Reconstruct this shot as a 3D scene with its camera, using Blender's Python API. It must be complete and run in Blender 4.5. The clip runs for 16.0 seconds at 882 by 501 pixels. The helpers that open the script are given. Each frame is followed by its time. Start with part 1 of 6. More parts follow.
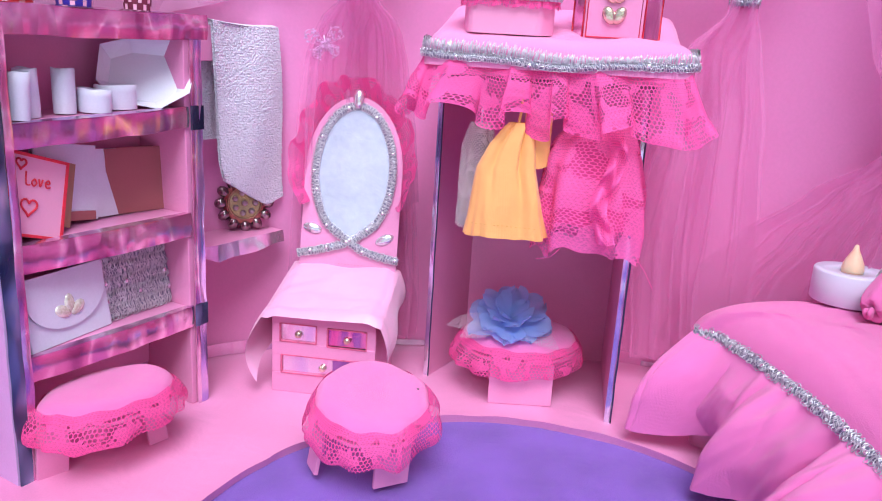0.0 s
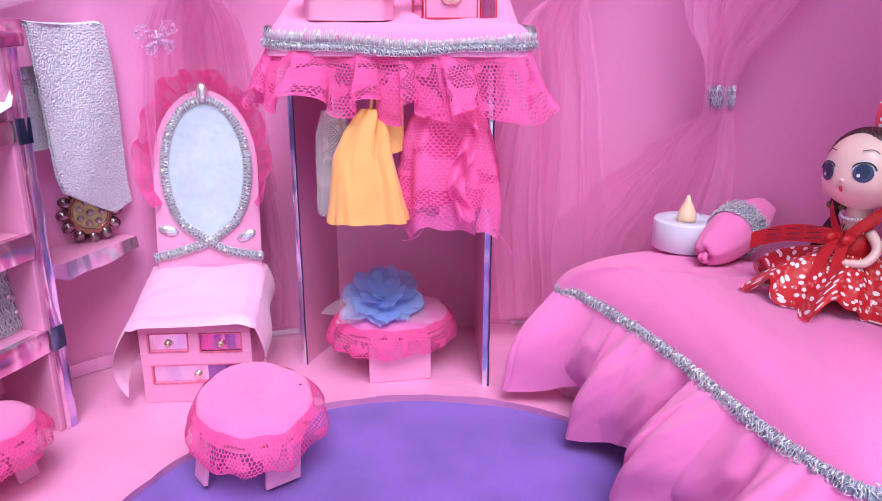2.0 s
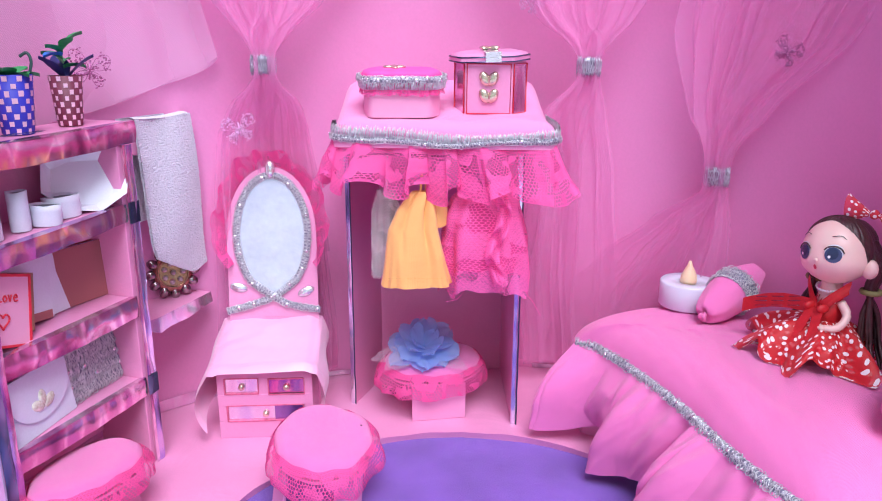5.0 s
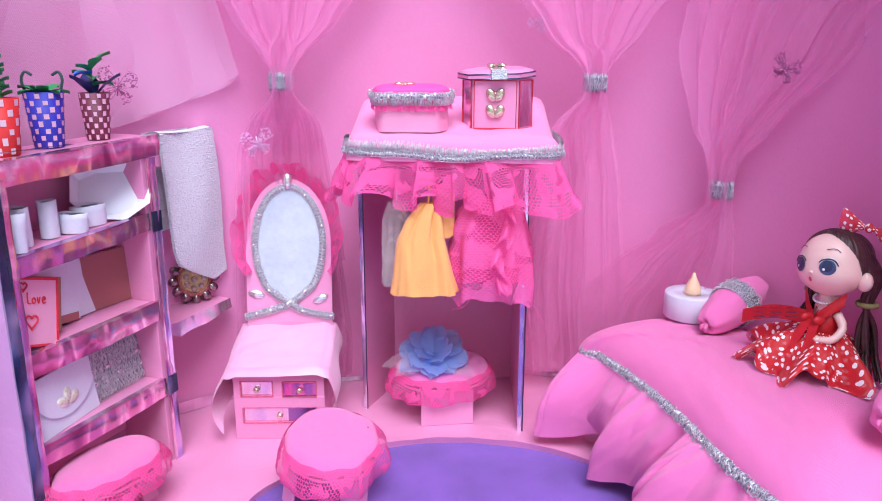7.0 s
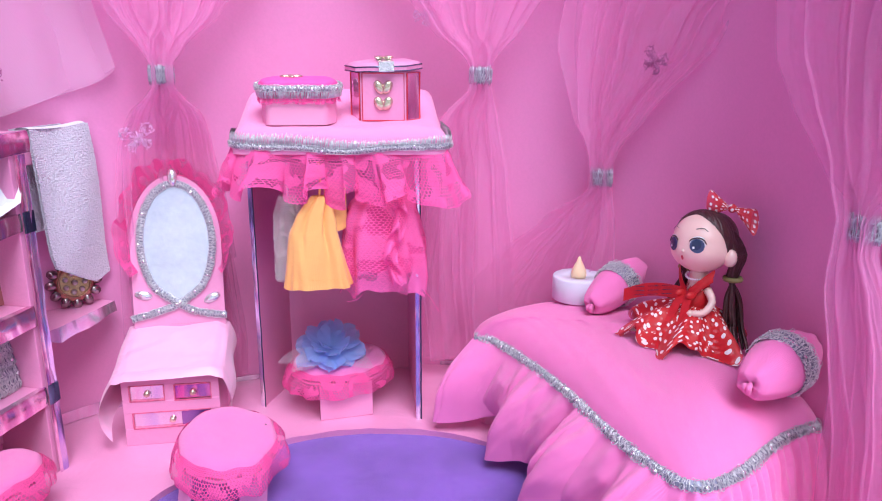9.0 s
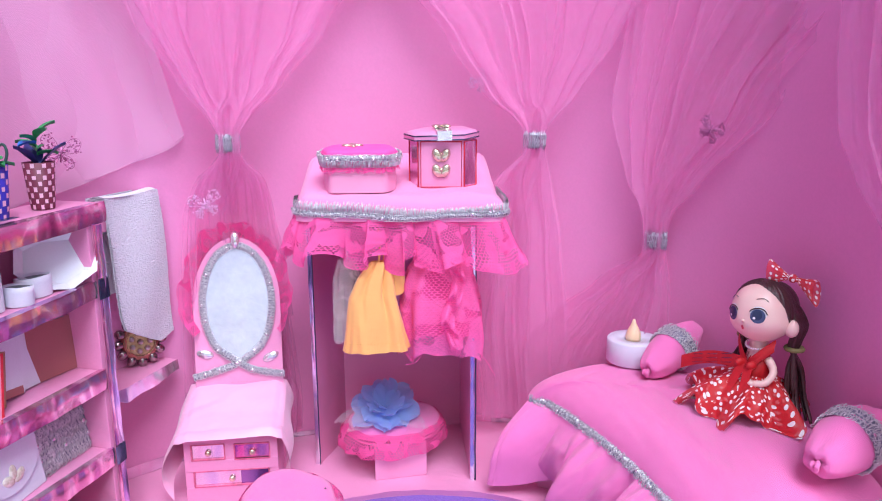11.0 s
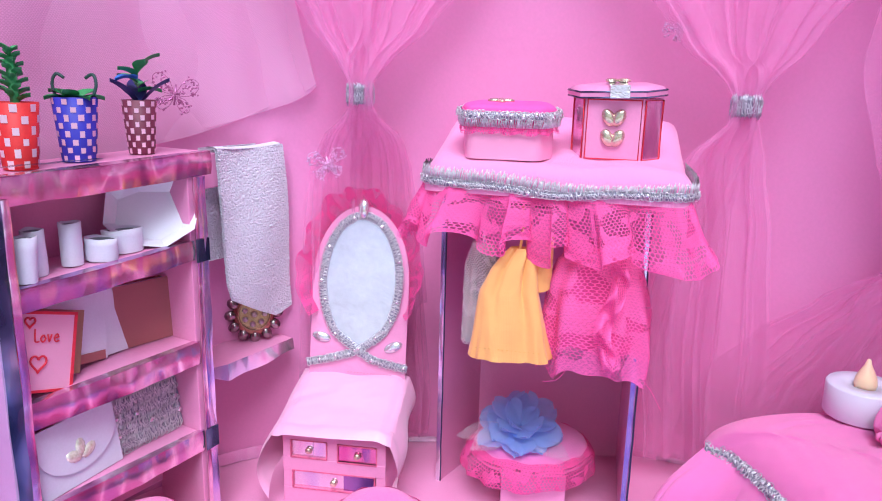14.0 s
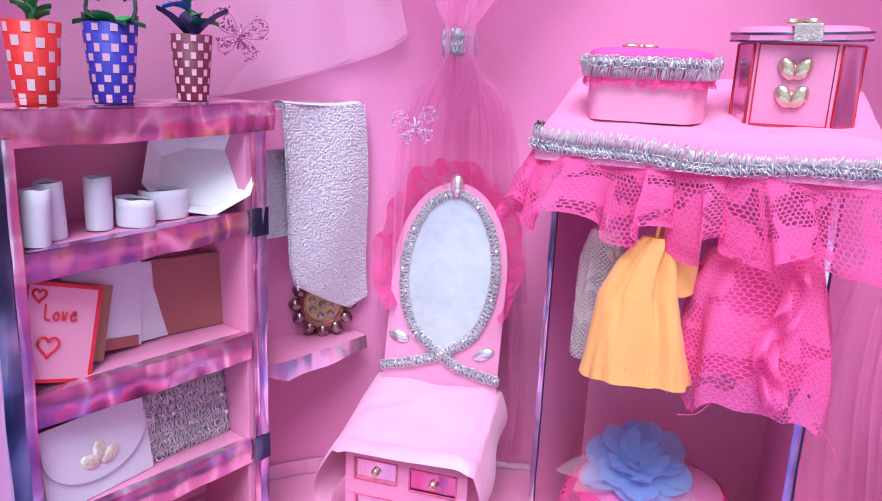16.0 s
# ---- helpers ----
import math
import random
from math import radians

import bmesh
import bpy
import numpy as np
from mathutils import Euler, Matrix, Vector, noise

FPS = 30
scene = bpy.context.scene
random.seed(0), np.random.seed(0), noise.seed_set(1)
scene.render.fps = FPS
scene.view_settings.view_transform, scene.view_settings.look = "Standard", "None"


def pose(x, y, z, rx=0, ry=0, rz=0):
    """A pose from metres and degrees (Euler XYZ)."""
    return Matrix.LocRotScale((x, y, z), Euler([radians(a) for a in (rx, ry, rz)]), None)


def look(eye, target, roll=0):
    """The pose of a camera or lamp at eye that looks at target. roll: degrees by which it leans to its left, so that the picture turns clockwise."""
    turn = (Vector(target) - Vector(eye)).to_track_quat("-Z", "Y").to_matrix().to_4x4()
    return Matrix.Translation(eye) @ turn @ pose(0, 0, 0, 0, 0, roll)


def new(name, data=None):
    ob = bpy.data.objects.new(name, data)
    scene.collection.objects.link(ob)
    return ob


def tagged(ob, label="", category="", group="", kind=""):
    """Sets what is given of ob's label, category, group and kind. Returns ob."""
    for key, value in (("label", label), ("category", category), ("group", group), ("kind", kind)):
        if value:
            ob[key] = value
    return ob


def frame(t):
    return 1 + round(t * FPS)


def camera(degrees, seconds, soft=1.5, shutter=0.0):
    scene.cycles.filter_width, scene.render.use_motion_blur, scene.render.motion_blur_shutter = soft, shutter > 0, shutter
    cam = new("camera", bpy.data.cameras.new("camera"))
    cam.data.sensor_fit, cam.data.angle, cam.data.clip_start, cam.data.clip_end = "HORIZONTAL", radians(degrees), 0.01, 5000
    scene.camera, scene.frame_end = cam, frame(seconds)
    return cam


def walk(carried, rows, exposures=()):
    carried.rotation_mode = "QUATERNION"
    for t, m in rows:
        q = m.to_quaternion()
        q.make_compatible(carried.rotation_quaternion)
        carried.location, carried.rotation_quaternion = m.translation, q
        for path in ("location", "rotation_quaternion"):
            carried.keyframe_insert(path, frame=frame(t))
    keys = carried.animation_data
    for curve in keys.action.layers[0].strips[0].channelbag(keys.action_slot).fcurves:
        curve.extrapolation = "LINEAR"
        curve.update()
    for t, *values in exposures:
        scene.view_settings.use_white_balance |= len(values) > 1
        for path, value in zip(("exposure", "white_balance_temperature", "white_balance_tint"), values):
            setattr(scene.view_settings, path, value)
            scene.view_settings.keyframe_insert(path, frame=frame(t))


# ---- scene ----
cam = camera(62.3, 16.0, soft=1.1)
PATH = [
    (0, (0.0616, 0.0026, 0.2214), (0.0443, 1.6493, -0.2003), 3.51),
    (0.5, (0.0602, 0.0047, 0.2207), (0.1307, 1.6428, -0.2283), 2.84),
    (1, (0.0583, 0.0031, 0.2255), (0.2147, 1.6300, -0.2420), 1.99),
    (1.5, (0.0596, 0.0066, 0.2297), (0.3121, 1.6105, -0.2740), 0.98),
    (2, (0.0599, 0.0006, 0.2374), (0.3553, 1.5981, -0.2634), 0.12),
    (2.5, (0.0578, -0.0091, 0.2455), (0.3977, 1.5814, -0.2492), -0.07),
    (3, (0.0519, -0.0182, 0.2517), (0.3801, 1.5754, -0.2408), -0.03),
    (3.5, (0.0440, -0.0318, 0.2616), (0.3610, 1.5725, -0.2030), 0.09),
    (4, (0.0360, -0.0448, 0.2713), (0.3255, 1.5682, -0.1808), -0.10),
    (4.5, (0.0289, -0.0560, 0.2786), (0.3064, 1.5611, -0.1661), -0.02),
    (4.7, (0.0251, -0.0575, 0.2847), (0.3162, 1.5547, -0.1690), 0.24),
    (6.8, (0.0411, -0.0812, 0.2872), (0.1979, 1.5571, -0.1386), -0.32),
    (7, (0.0406, -0.0811, 0.2882), (0.2525, 1.5515, -0.1355), 0.06),
    (7.5, (0.0433, -0.0777, 0.2874), (0.3761, 1.5339, -0.1391), 0.58),
    (8, (0.0461, -0.0811, 0.2883), (0.4646, 1.5063, -0.1534), 0.40),
    (8.2, (0.0464, -0.0842, 0.2852), (0.4756, 1.5027, -0.1478), 0.23),
    (10.3, (0.0339, -0.0891, 0.2938), (0.4786, 1.4943, -0.1363), 0.10),
    (10.5, (0.0322, -0.0873, 0.2989), (0.4584, 1.5098, -0.0978), -0.08),
    (11, (0.0274, -0.0867, 0.3101), (0.3940, 1.5347, -0.0458), -0.32),
    (11.5, (0.0278, -0.0788, 0.3169), (0.3289, 1.5609, -0.0157), -0.20),
    (12, (0.0305, -0.0669, 0.3151), (0.2507, 1.5824, -0.0331), 0.11),
    (12.5, (0.0402, -0.0498, 0.3088), (0.1557, 1.6048, -0.0641), -0.77),
    (13, (0.0546, -0.0245, 0.2997), (0.0965, 1.6266, -0.1030), -0.73),
    (13.5, (0.0627, -0.0074, 0.2921), (0.0648, 1.6461, -0.1029), 0.46),
    (14, (0.0704, 0.0164, 0.2837), (-0.0042, 1.6707, -0.1006), 1.43),
    (14.5, (0.0725, 0.0439, 0.2766), (-0.0752, 1.6934, -0.1075), 1.70),
    (15, (0.0753, 0.0679, 0.2680), (-0.1296, 1.7122, -0.1123), 2.31),
    (15.5, (0.0716, 0.0865, 0.2610), (-0.1528, 1.7240, -0.1368), 2.37),
    (16, (0.0602, 0.1021, 0.2541), (-0.2330, 1.7315, -0.1318), 2.68),
]
walk(cam, [(t, look(eye, target, roll)) for t, eye, target, roll in PATH])

# ---- world and light ----
world = bpy.data.worlds.new("sky")
scene.world = world
world.use_nodes = True
wn = world.node_tree.nodes
sky = wn.new("ShaderNodeTexSky")
sky.sky_type = "NISHITA"
sky.sun_disc = False
sky.sun_elevation = radians(56)
sky.sun_rotation = radians(175)
sky.air_density, sky.dust_density = 1.0, 2.0
wn["Background"].inputs["Strength"].default_value = 0.086
world.node_tree.links.new(sky.outputs[0], wn["Background"].inputs["Color"])

sun = new("sun", bpy.data.lights.new("sun", "SUN"))
sun.data.energy = 3.0
sun.data.angle = radians(36)
sun.data.color = (0.765, 0.84, 1.0)
sun.matrix_world = look((0.13, -0.62, 1.52), (0.1, 0.35, 0.0))
scene.view_settings.exposure = 0.55

# ---- plan ----
CX, CY, WA, WAR, WB, WN = 0.10, 0.30, 0.297, 0.277, 0.257, 2.4      # the curved wall, seen from above
FX, FY, FR = 0.10, 0.274, 0.163                          # the round purple floor
TAU = 2 * math.pi


def V(*a):
    return Vector(a)


def wall_point(phi, off=0.0, z=0.0):
    """A point on the curved wall; phi 0 is the right end, pi the left; off: metres into the room."""
    c, s = math.cos(phi), math.sin(phi)
    x = CX + ((WA if c < 0 else WAR) - off) * math.copysign(abs(c) ** (2 / WN), c)
    if s >= 0:
        return V(x, CY + (WB - off) * s ** (2 / WN), z)
    return V(x, CY + s * 0.5, z)


# ---- materials ----
def nodes_of(name):
    m = bpy.data.materials.new(name)
    m.use_nodes = True
    nt = m.node_tree
    return m, nt, nt.nodes["Principled BSDF"]


def add(nt, kind, **kw):
    n = nt.nodes.new(kind)
    for k, v in kw.items():
        n.inputs[k.replace("_", " ")].default_value = v
    return n


def surf(name, col, rough=0.6, metal=0.0, var=0.12, scale=40.0, fine=900.0, bump=0.15, dist=0.0004,
         sheen=0.0, coat=0.0, sub=0.0, hue=None, crease=0.0):
    """Painted, paper, plastic or cloth surface with variation at two scales and fine relief."""
    m, nt, p = nodes_of(name)
    tc = nt.nodes.new("ShaderNodeTexCoord")
    n1 = add(nt, "ShaderNodeTexNoise", Scale=scale, Detail=4.0)
    n2 = add(nt, "ShaderNodeTexNoise", Scale=fine, Detail=3.0)
    for n in (n1, n2):
        nt.links.new(tc.outputs["Object"], n.inputs["Vector"])
    ramp = nt.nodes.new("ShaderNodeValToRGB")
    lo = [c * (1 - var) for c in col]
    hi = [min(1, c * (1 + var)) for c in (hue or col)]
    ramp.color_ramp.elements[0].position, ramp.color_ramp.elements[1].position = 0.3, 0.7
    ramp.color_ramp.elements[0].color, ramp.color_ramp.elements[1].color = (*lo, 1), (*hi, 1)
    mixn = nt.nodes.new("ShaderNodeMath")
    mixn.operation = "MULTIPLY_ADD"
    mixn.inputs[1].default_value, mixn.inputs[2].default_value = 0.35, 0.0
    nt.links.new(n2.outputs[0], mixn.inputs[0])
    addn = nt.nodes.new("ShaderNodeMath")
    addn.operation = "MULTIPLY_ADD"
    addn.inputs[1].default_value = 0.65
    nt.links.new(n1.outputs[0], addn.inputs[0])
    nt.links.new(mixn.outputs[0], addn.inputs[2])
    nt.links.new(addn.outputs[0], ramp.inputs[0])
    nt.links.new(ramp.outputs[0], p.inputs["Base Color"])
    b = add(nt, "ShaderNodeBump", Strength=bump, Distance=dist)
    nt.links.new(n2.outputs[0], b.inputs["Height"])
    if crease:
        n3 = add(nt, "ShaderNodeTexNoise", Scale=scale * 2.2, Detail=3.0, Distortion=0.7)
        nt.links.new(tc.outputs["Object"], n3.inputs["Vector"])
        b3 = add(nt, "ShaderNodeBump", Strength=crease, Distance=0.004)
        nt.links.new(n3.outputs[0], b3.inputs["Height"])
        nt.links.new(b.outputs[0], b3.inputs["Normal"])
        b = b3
    nt.links.new(b.outputs[0], p.inputs["Normal"])
    p.inputs["Roughness"].default_value, p.inputs["Metallic"].default_value = rough, metal
    p.inputs["Sheen Weight"].default_value, p.inputs["Coat Weight"].default_value = sheen, coat
    p.inputs["Coat Roughness"].default_value = 0.15
    p.inputs["Subsurface Weight"].default_value = sub
    p.inputs["Subsurface Radius"].default_value = (0.004, 0.002, 0.002)
    return m


def weave(name, col, rough=0.8, pitch=0.0007, sheen=0.25, strength=0.35, var=0.07, through_light=0.0, crease=0.0):
    """Woven cloth: crossing threads along the mesh's own cloth coordinates."""
    m, nt, p = nodes_of(name)
    uv = nt.nodes.new("ShaderNodeUVMap")
    waves = []
    for axis in ("X", "Y"):
        w = add(nt, "ShaderNodeTexWave", Scale=0.314 / pitch, Distortion=0.6, Detail=1.0)
        w.bands_direction = axis
        nt.links.new(uv.outputs[0], w.inputs["Vector"])
        waves.append(w)
    s = nt.nodes.new("ShaderNodeMath")
    s.operation = "ADD"
    nt.links.new(waves[0].outputs["Fac"], s.inputs[0])
    nt.links.new(waves[1].outputs["Fac"], s.inputs[1])
    n1 = add(nt, "ShaderNodeTexNoise", Scale=60.0, Detail=5.0)
    nt.links.new(uv.outputs[0], n1.inputs["Vector"])
    mix = nt.nodes.new("ShaderNodeMix")
    mix.data_type = "RGBA"
    mix.inputs["A"].default_value = (*[c * (1 - var) for c in col], 1)
    mix.inputs["B"].default_value = (*[min(1, c * (1 + var)) for c in col], 1)
    nt.links.new(n1.outputs[0], mix.inputs["Factor"])
    nt.links.new(mix.outputs["Result"], p.inputs["Base Color"])
    b = add(nt, "ShaderNodeBump", Strength=strength, Distance=0.00025)
    nt.links.new(s.outputs[0], b.inputs["Height"])
    if crease:
        n3 = add(nt, "ShaderNodeTexNoise", Scale=95.0, Detail=3.0, Distortion=1.2)
        nt.links.new(uv.outputs[0], n3.inputs["Vector"])
        b3 = add(nt, "ShaderNodeBump", Strength=crease, Distance=0.003)
        nt.links.new(n3.outputs[0], b3.inputs["Height"])
        nt.links.new(b.outputs[0], b3.inputs["Normal"])
        b = b3
    nt.links.new(b.outputs[0], p.inputs["Normal"])
    p.inputs["Roughness"].default_value, p.inputs["Sheen Weight"].default_value = rough, sheen
    if through_light:
        tr = nt.nodes.new("ShaderNodeBsdfTranslucent")
        tr.inputs["Color"].default_value = (*col, 1)
        ms = nt.nodes.new("ShaderNodeMixShader")
        ms.inputs[0].default_value = through_light
        nt.links.new(p.outputs[0], ms.inputs[1])
        nt.links.new(tr.outputs[0], ms.inputs[2])
        nt.links.new(ms.outputs[0], nt.nodes["Material Output"].inputs["Surface"])
    return m


def net(name, col, cell=0.0012, thread=0.12, cover=0.3, motif=0.0, motif_scale=60.0, glow=0.3, solid=1.0):
    """Open net: cell is the mesh's width, thread its share, cover the veil between, motif the share of solid lace flowers."""
    m, nt, p = nodes_of(name)
    p.inputs["Base Color"].default_value = (*col, 1)
    p.inputs["Roughness"].default_value = 0.75
    uv = nt.nodes.new("ShaderNodeUVMap")
    wob = add(nt, "ShaderNodeTexNoise", Scale=80.0, Detail=1.0)
    nt.links.new(uv.outputs[0], wob.inputs["Vector"])
    ma = nt.nodes.new("ShaderNodeVectorMath")
    ma.operation = "MULTIPLY_ADD"
    ma.inputs[1].default_value = (0.003, 0.003, 0)
    nt.links.new(wob.outputs["Color"], ma.inputs[0])
    nt.links.new(uv.outputs[0], ma.inputs[2])
    def vec(op, *ins):
        n = nt.nodes.new("ShaderNodeVectorMath")
        n.operation = op
        for k, x in enumerate(ins):
            if isinstance(x, tuple):
                n.inputs[k].default_value = x
            else:
                nt.links.new(x, n.inputs[k])
        return n.outputs["Value"] if op in ("LENGTH", "DOT_PRODUCT") else n.outputs["Vector"]

    def num(op, *ins):
        n = nt.nodes.new("ShaderNodeMath")
        n.operation = op
        for k, x in enumerate(ins):
            if isinstance(x, float):
                n.inputs[k].default_value = x
            else:
                nt.links.new(x, n.inputs[k])
        return n.outputs[0]
    half = (0.5, 0.8660254, 1.0)
    less = (-0.5, -0.8660254, -1.0)
    p0 = vec("MULTIPLY", ma.outputs[0], (1 / cell, 1 / cell, 0.0))
    ga = vec("WRAP", p0, half, less)
    gb = vec("WRAP", vec("ADD", p0, (0.5, 0.8660254, 0.0)), half, less)

    def hexagon(g):
        a = vec("ABSOLUTE", g)
        return num("MAXIMUM", vec("DOT_PRODUCT", a, (0.5, 0.8660254, 0.0)), vec("DOT_PRODUCT", a, (1.0, 0.0, 0.0)))
    hx = num("MINIMUM", hexagon(ga), hexagon(gb))
    lt = nt.nodes.new("ShaderNodeMath")
    lt.operation = "GREATER_THAN"
    lt.inputs[1].default_value = 0.5 - thread
    nt.links.new(hx, lt.inputs[0])
    fac = num("MULTIPLY", lt.outputs[0], solid)
    if motif:
        n = add(nt, "ShaderNodeTexNoise", Scale=motif_scale, Detail=2.5, Distortion=0.8)
        nt.links.new(uv.outputs[0], n.inputs["Vector"])
        g = nt.nodes.new("ShaderNodeMath")
        g.operation = "GREATER_THAN"
        g.inputs[1].default_value = 1 - motif
        nt.links.new(n.outputs[0], g.inputs[0])
        # the flowers are closely woven
        pf = vec("MULTIPLY", ma.outputs[0], (3.1 / cell, 2.3 / cell, 0.0))
        fine = num("MULTIPLY_ADD", num("GREATER_THAN", num("MINIMUM", hexagon(vec("WRAP", pf, half, less)), hexagon(vec("WRAP", vec("ADD", pf, (0.5, 0.8660254, 0.0)), half, less))), 0.30), 0.45, 0.5)
        g2 = nt.nodes.new("ShaderNodeMath")
        g2.operation = "MULTIPLY"
        nt.links.new(fine, g2.inputs[1])
        nt.links.new(g.outputs[0], g2.inputs[0])
        mx = nt.nodes.new("ShaderNodeMath")
        mx.operation = "MAXIMUM"
        nt.links.new(fac, mx.inputs[0])
        nt.links.new(g2.outputs[0], mx.inputs[1])
        fac = mx.outputs[0]
    c = nt.nodes.new("ShaderNodeMath")
    c.operation = "MAXIMUM"
    c.inputs[1].default_value = cover
    nt.links.new(fac, c.inputs[0])
    tr = nt.nodes.new("ShaderNodeBsdfTransparent")
    tl = nt.nodes.new("ShaderNodeBsdfTranslucent")
    tl.inputs["Color"].default_value = (*col, 1)
    m1, m2 = nt.nodes.new("ShaderNodeMixShader"), nt.nodes.new("ShaderNodeMixShader")
    m1.inputs[0].default_value = glow
    nt.links.new(p.outputs[0], m1.inputs[1])
    nt.links.new(tl.outputs[0], m1.inputs[2])
    nt.links.new(c.outputs[0], m2.inputs[0])
    nt.links.new(tr.outputs[0], m2.inputs[1])
    nt.links.new(m1.outputs[0], m2.inputs[2])
    nt.links.new(m2.outputs[0], nt.nodes["Material Output"].inputs["Surface"])
    return m


def foil(name, stops, rough=0.16, scale=60.0, crumple=0.6, metal=0.85, stretch=(1.0, 1.0, 0.22)):
    """Iridescent adhesive foil: its tints, and sheen painted among them, change in streaks along it, and it is slightly
    crumpled.
    """
    m, nt, p = nodes_of(name)
    tc = nt.nodes.new("ShaderNodeTexCoord")
    info = nt.nodes.new("ShaderNodeObjectInfo")
    off = nt.nodes.new("ShaderNodeVectorMath")
    off.operation = "MULTIPLY_ADD"
    off.inputs[1].default_value = stretch
    nt.links.new(tc.outputs["Object"], off.inputs[0])
    nt.links.new(info.outputs["Random"], off.inputs[2])
    n = add(nt, "ShaderNodeTexNoise", Scale=scale, Detail=1.5, Distortion=0.25)
    nt.links.new(off.outputs[0], n.inputs["Vector"])
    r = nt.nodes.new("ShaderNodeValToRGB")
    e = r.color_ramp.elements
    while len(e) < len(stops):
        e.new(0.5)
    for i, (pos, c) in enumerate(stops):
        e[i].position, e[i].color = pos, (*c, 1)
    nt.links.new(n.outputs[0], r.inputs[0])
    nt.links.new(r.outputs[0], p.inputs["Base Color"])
    v = add(nt, "ShaderNodeTexNoise", Scale=scale * 1.6, Detail=1.0)
    nt.links.new(off.outputs[0], v.inputs["Vector"])
    b0 = add(nt, "ShaderNodeBump", Strength=crumple, Distance=0.003)
    nt.links.new(v.outputs[0], b0.inputs["Height"])
    # flat facets between sharp creases
    vo = add(nt, "ShaderNodeTexVoronoi", Scale=120.0, Randomness=1.0)
    sk = nt.nodes.new("ShaderNodeMapping")
    sk.inputs["Rotation"].default_value = (0.5, 0.35, 0.4)
    sk.inputs["Scale"].default_value = (1.0, 1.0, 0.3)
    nt.links.new(tc.outputs["Object"], sk.inputs["Vector"])
    nt.links.new(sk.outputs[0], vo.inputs["Vector"])
    b = add(nt, "ShaderNodeBump", Strength=crumple * 0.30, Distance=0.003)
    nt.links.new(vo.outputs["Distance"], b.inputs["Height"])
    nt.links.new(b0.outputs[0], b.inputs["Normal"])
    nt.links.new(b.outputs[0], p.inputs["Normal"])
    p.inputs["Roughness"].default_value, p.inputs["Metallic"].default_value = rough, metal
    return m


PINK = surf("pink_paper", (0.78, 0.29, 0.50), rough=0.38, var=0.08, scale=14, bump=0.12, coat=0.15, crease=0.35)
WALLP = surf("wall_pink_card", (0.772, 0.277, 0.524), rough=0.45, var=0.06, scale=7, fine=500, bump=0.1, crease=0.25)
PURPLE = surf("purple_felt", (0.185, 0.072, 0.41), rough=0.9, var=0.30, scale=22, fine=1900, bump=0.7, dist=0.0006, sheen=0.3)
FABRIC = weave("pink_cotton", (0.95, 0.208, 0.525), crease=0.05, strength=0.55)
FABRIC2 = weave("pink_cotton_light", (0.88, 0.30, 0.55), pitch=0.0006)
SATIN = weave("pale_pink_satin", (0.84, 0.40, 0.60), rough=0.36, sheen=0.3, strength=0.12, crease=0.10)
LACE = net("hot_pink_lace", (1.0, 0.13, 0.43), cell=0.0021, thread=0.115, cover=0.24, motif=0.50, motif_scale=80)
LACE_SOFT = net("hot_pink_lace_edging", (1.0, 0.12, 0.40), cell=0.0020, thread=0.105, cover=0.24, motif=0.48, motif_scale=100)
TULLE = net("pink_tulle", (1.0, 0.43, 0.74), cell=0.0008, thread=0.10, cover=0.24, glow=0.40, solid=0.42)
PALE_TULLE = net("pale_pink_tulle", (0.98, 0.64, 0.86), cell=0.0009, thread=0.10, cover=0.40, glow=0.30, solid=0.5)
WHITE_NET = net("white_net", (0.85, 0.78, 0.85), cell=0.0017, thread=0.06, cover=0.03, solid=0.8)
# foil tints; the palest and darkest stops paint in its highlights and shaded folds
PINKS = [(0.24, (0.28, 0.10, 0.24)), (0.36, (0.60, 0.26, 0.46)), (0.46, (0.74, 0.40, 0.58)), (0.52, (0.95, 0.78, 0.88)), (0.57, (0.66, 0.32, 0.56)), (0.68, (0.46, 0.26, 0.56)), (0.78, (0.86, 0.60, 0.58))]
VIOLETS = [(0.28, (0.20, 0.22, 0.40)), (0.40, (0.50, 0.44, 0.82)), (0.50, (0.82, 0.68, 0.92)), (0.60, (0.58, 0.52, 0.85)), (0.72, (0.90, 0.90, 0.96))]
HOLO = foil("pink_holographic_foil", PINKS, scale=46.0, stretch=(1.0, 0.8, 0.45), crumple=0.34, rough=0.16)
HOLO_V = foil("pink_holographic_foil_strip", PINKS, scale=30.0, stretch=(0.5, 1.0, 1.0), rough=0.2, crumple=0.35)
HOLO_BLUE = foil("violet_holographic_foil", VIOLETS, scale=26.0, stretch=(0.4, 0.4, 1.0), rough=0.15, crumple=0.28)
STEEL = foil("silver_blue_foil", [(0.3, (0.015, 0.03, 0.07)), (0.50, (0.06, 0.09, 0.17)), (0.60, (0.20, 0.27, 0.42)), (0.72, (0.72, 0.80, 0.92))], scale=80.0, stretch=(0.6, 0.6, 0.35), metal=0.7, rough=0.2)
HOLO_PINK = foil("magenta_holographic_foil", [(0.3, (0.7, 0.1, 0.4)), (0.5, (0.85, 0.35, 0.6)), (0.7, (0.6, 0.12, 0.4))], scale=40.0)
HOLO_PALE = foil("pale_holographic_foil", [(0.3, (0.62, 0.5, 0.82)), (0.45, (0.86, 0.74, 0.88)), (0.6, (0.85, 0.6, 0.78)), (0.72, (0.92, 0.88, 0.95))], scale=50.0, crumple=0.25)
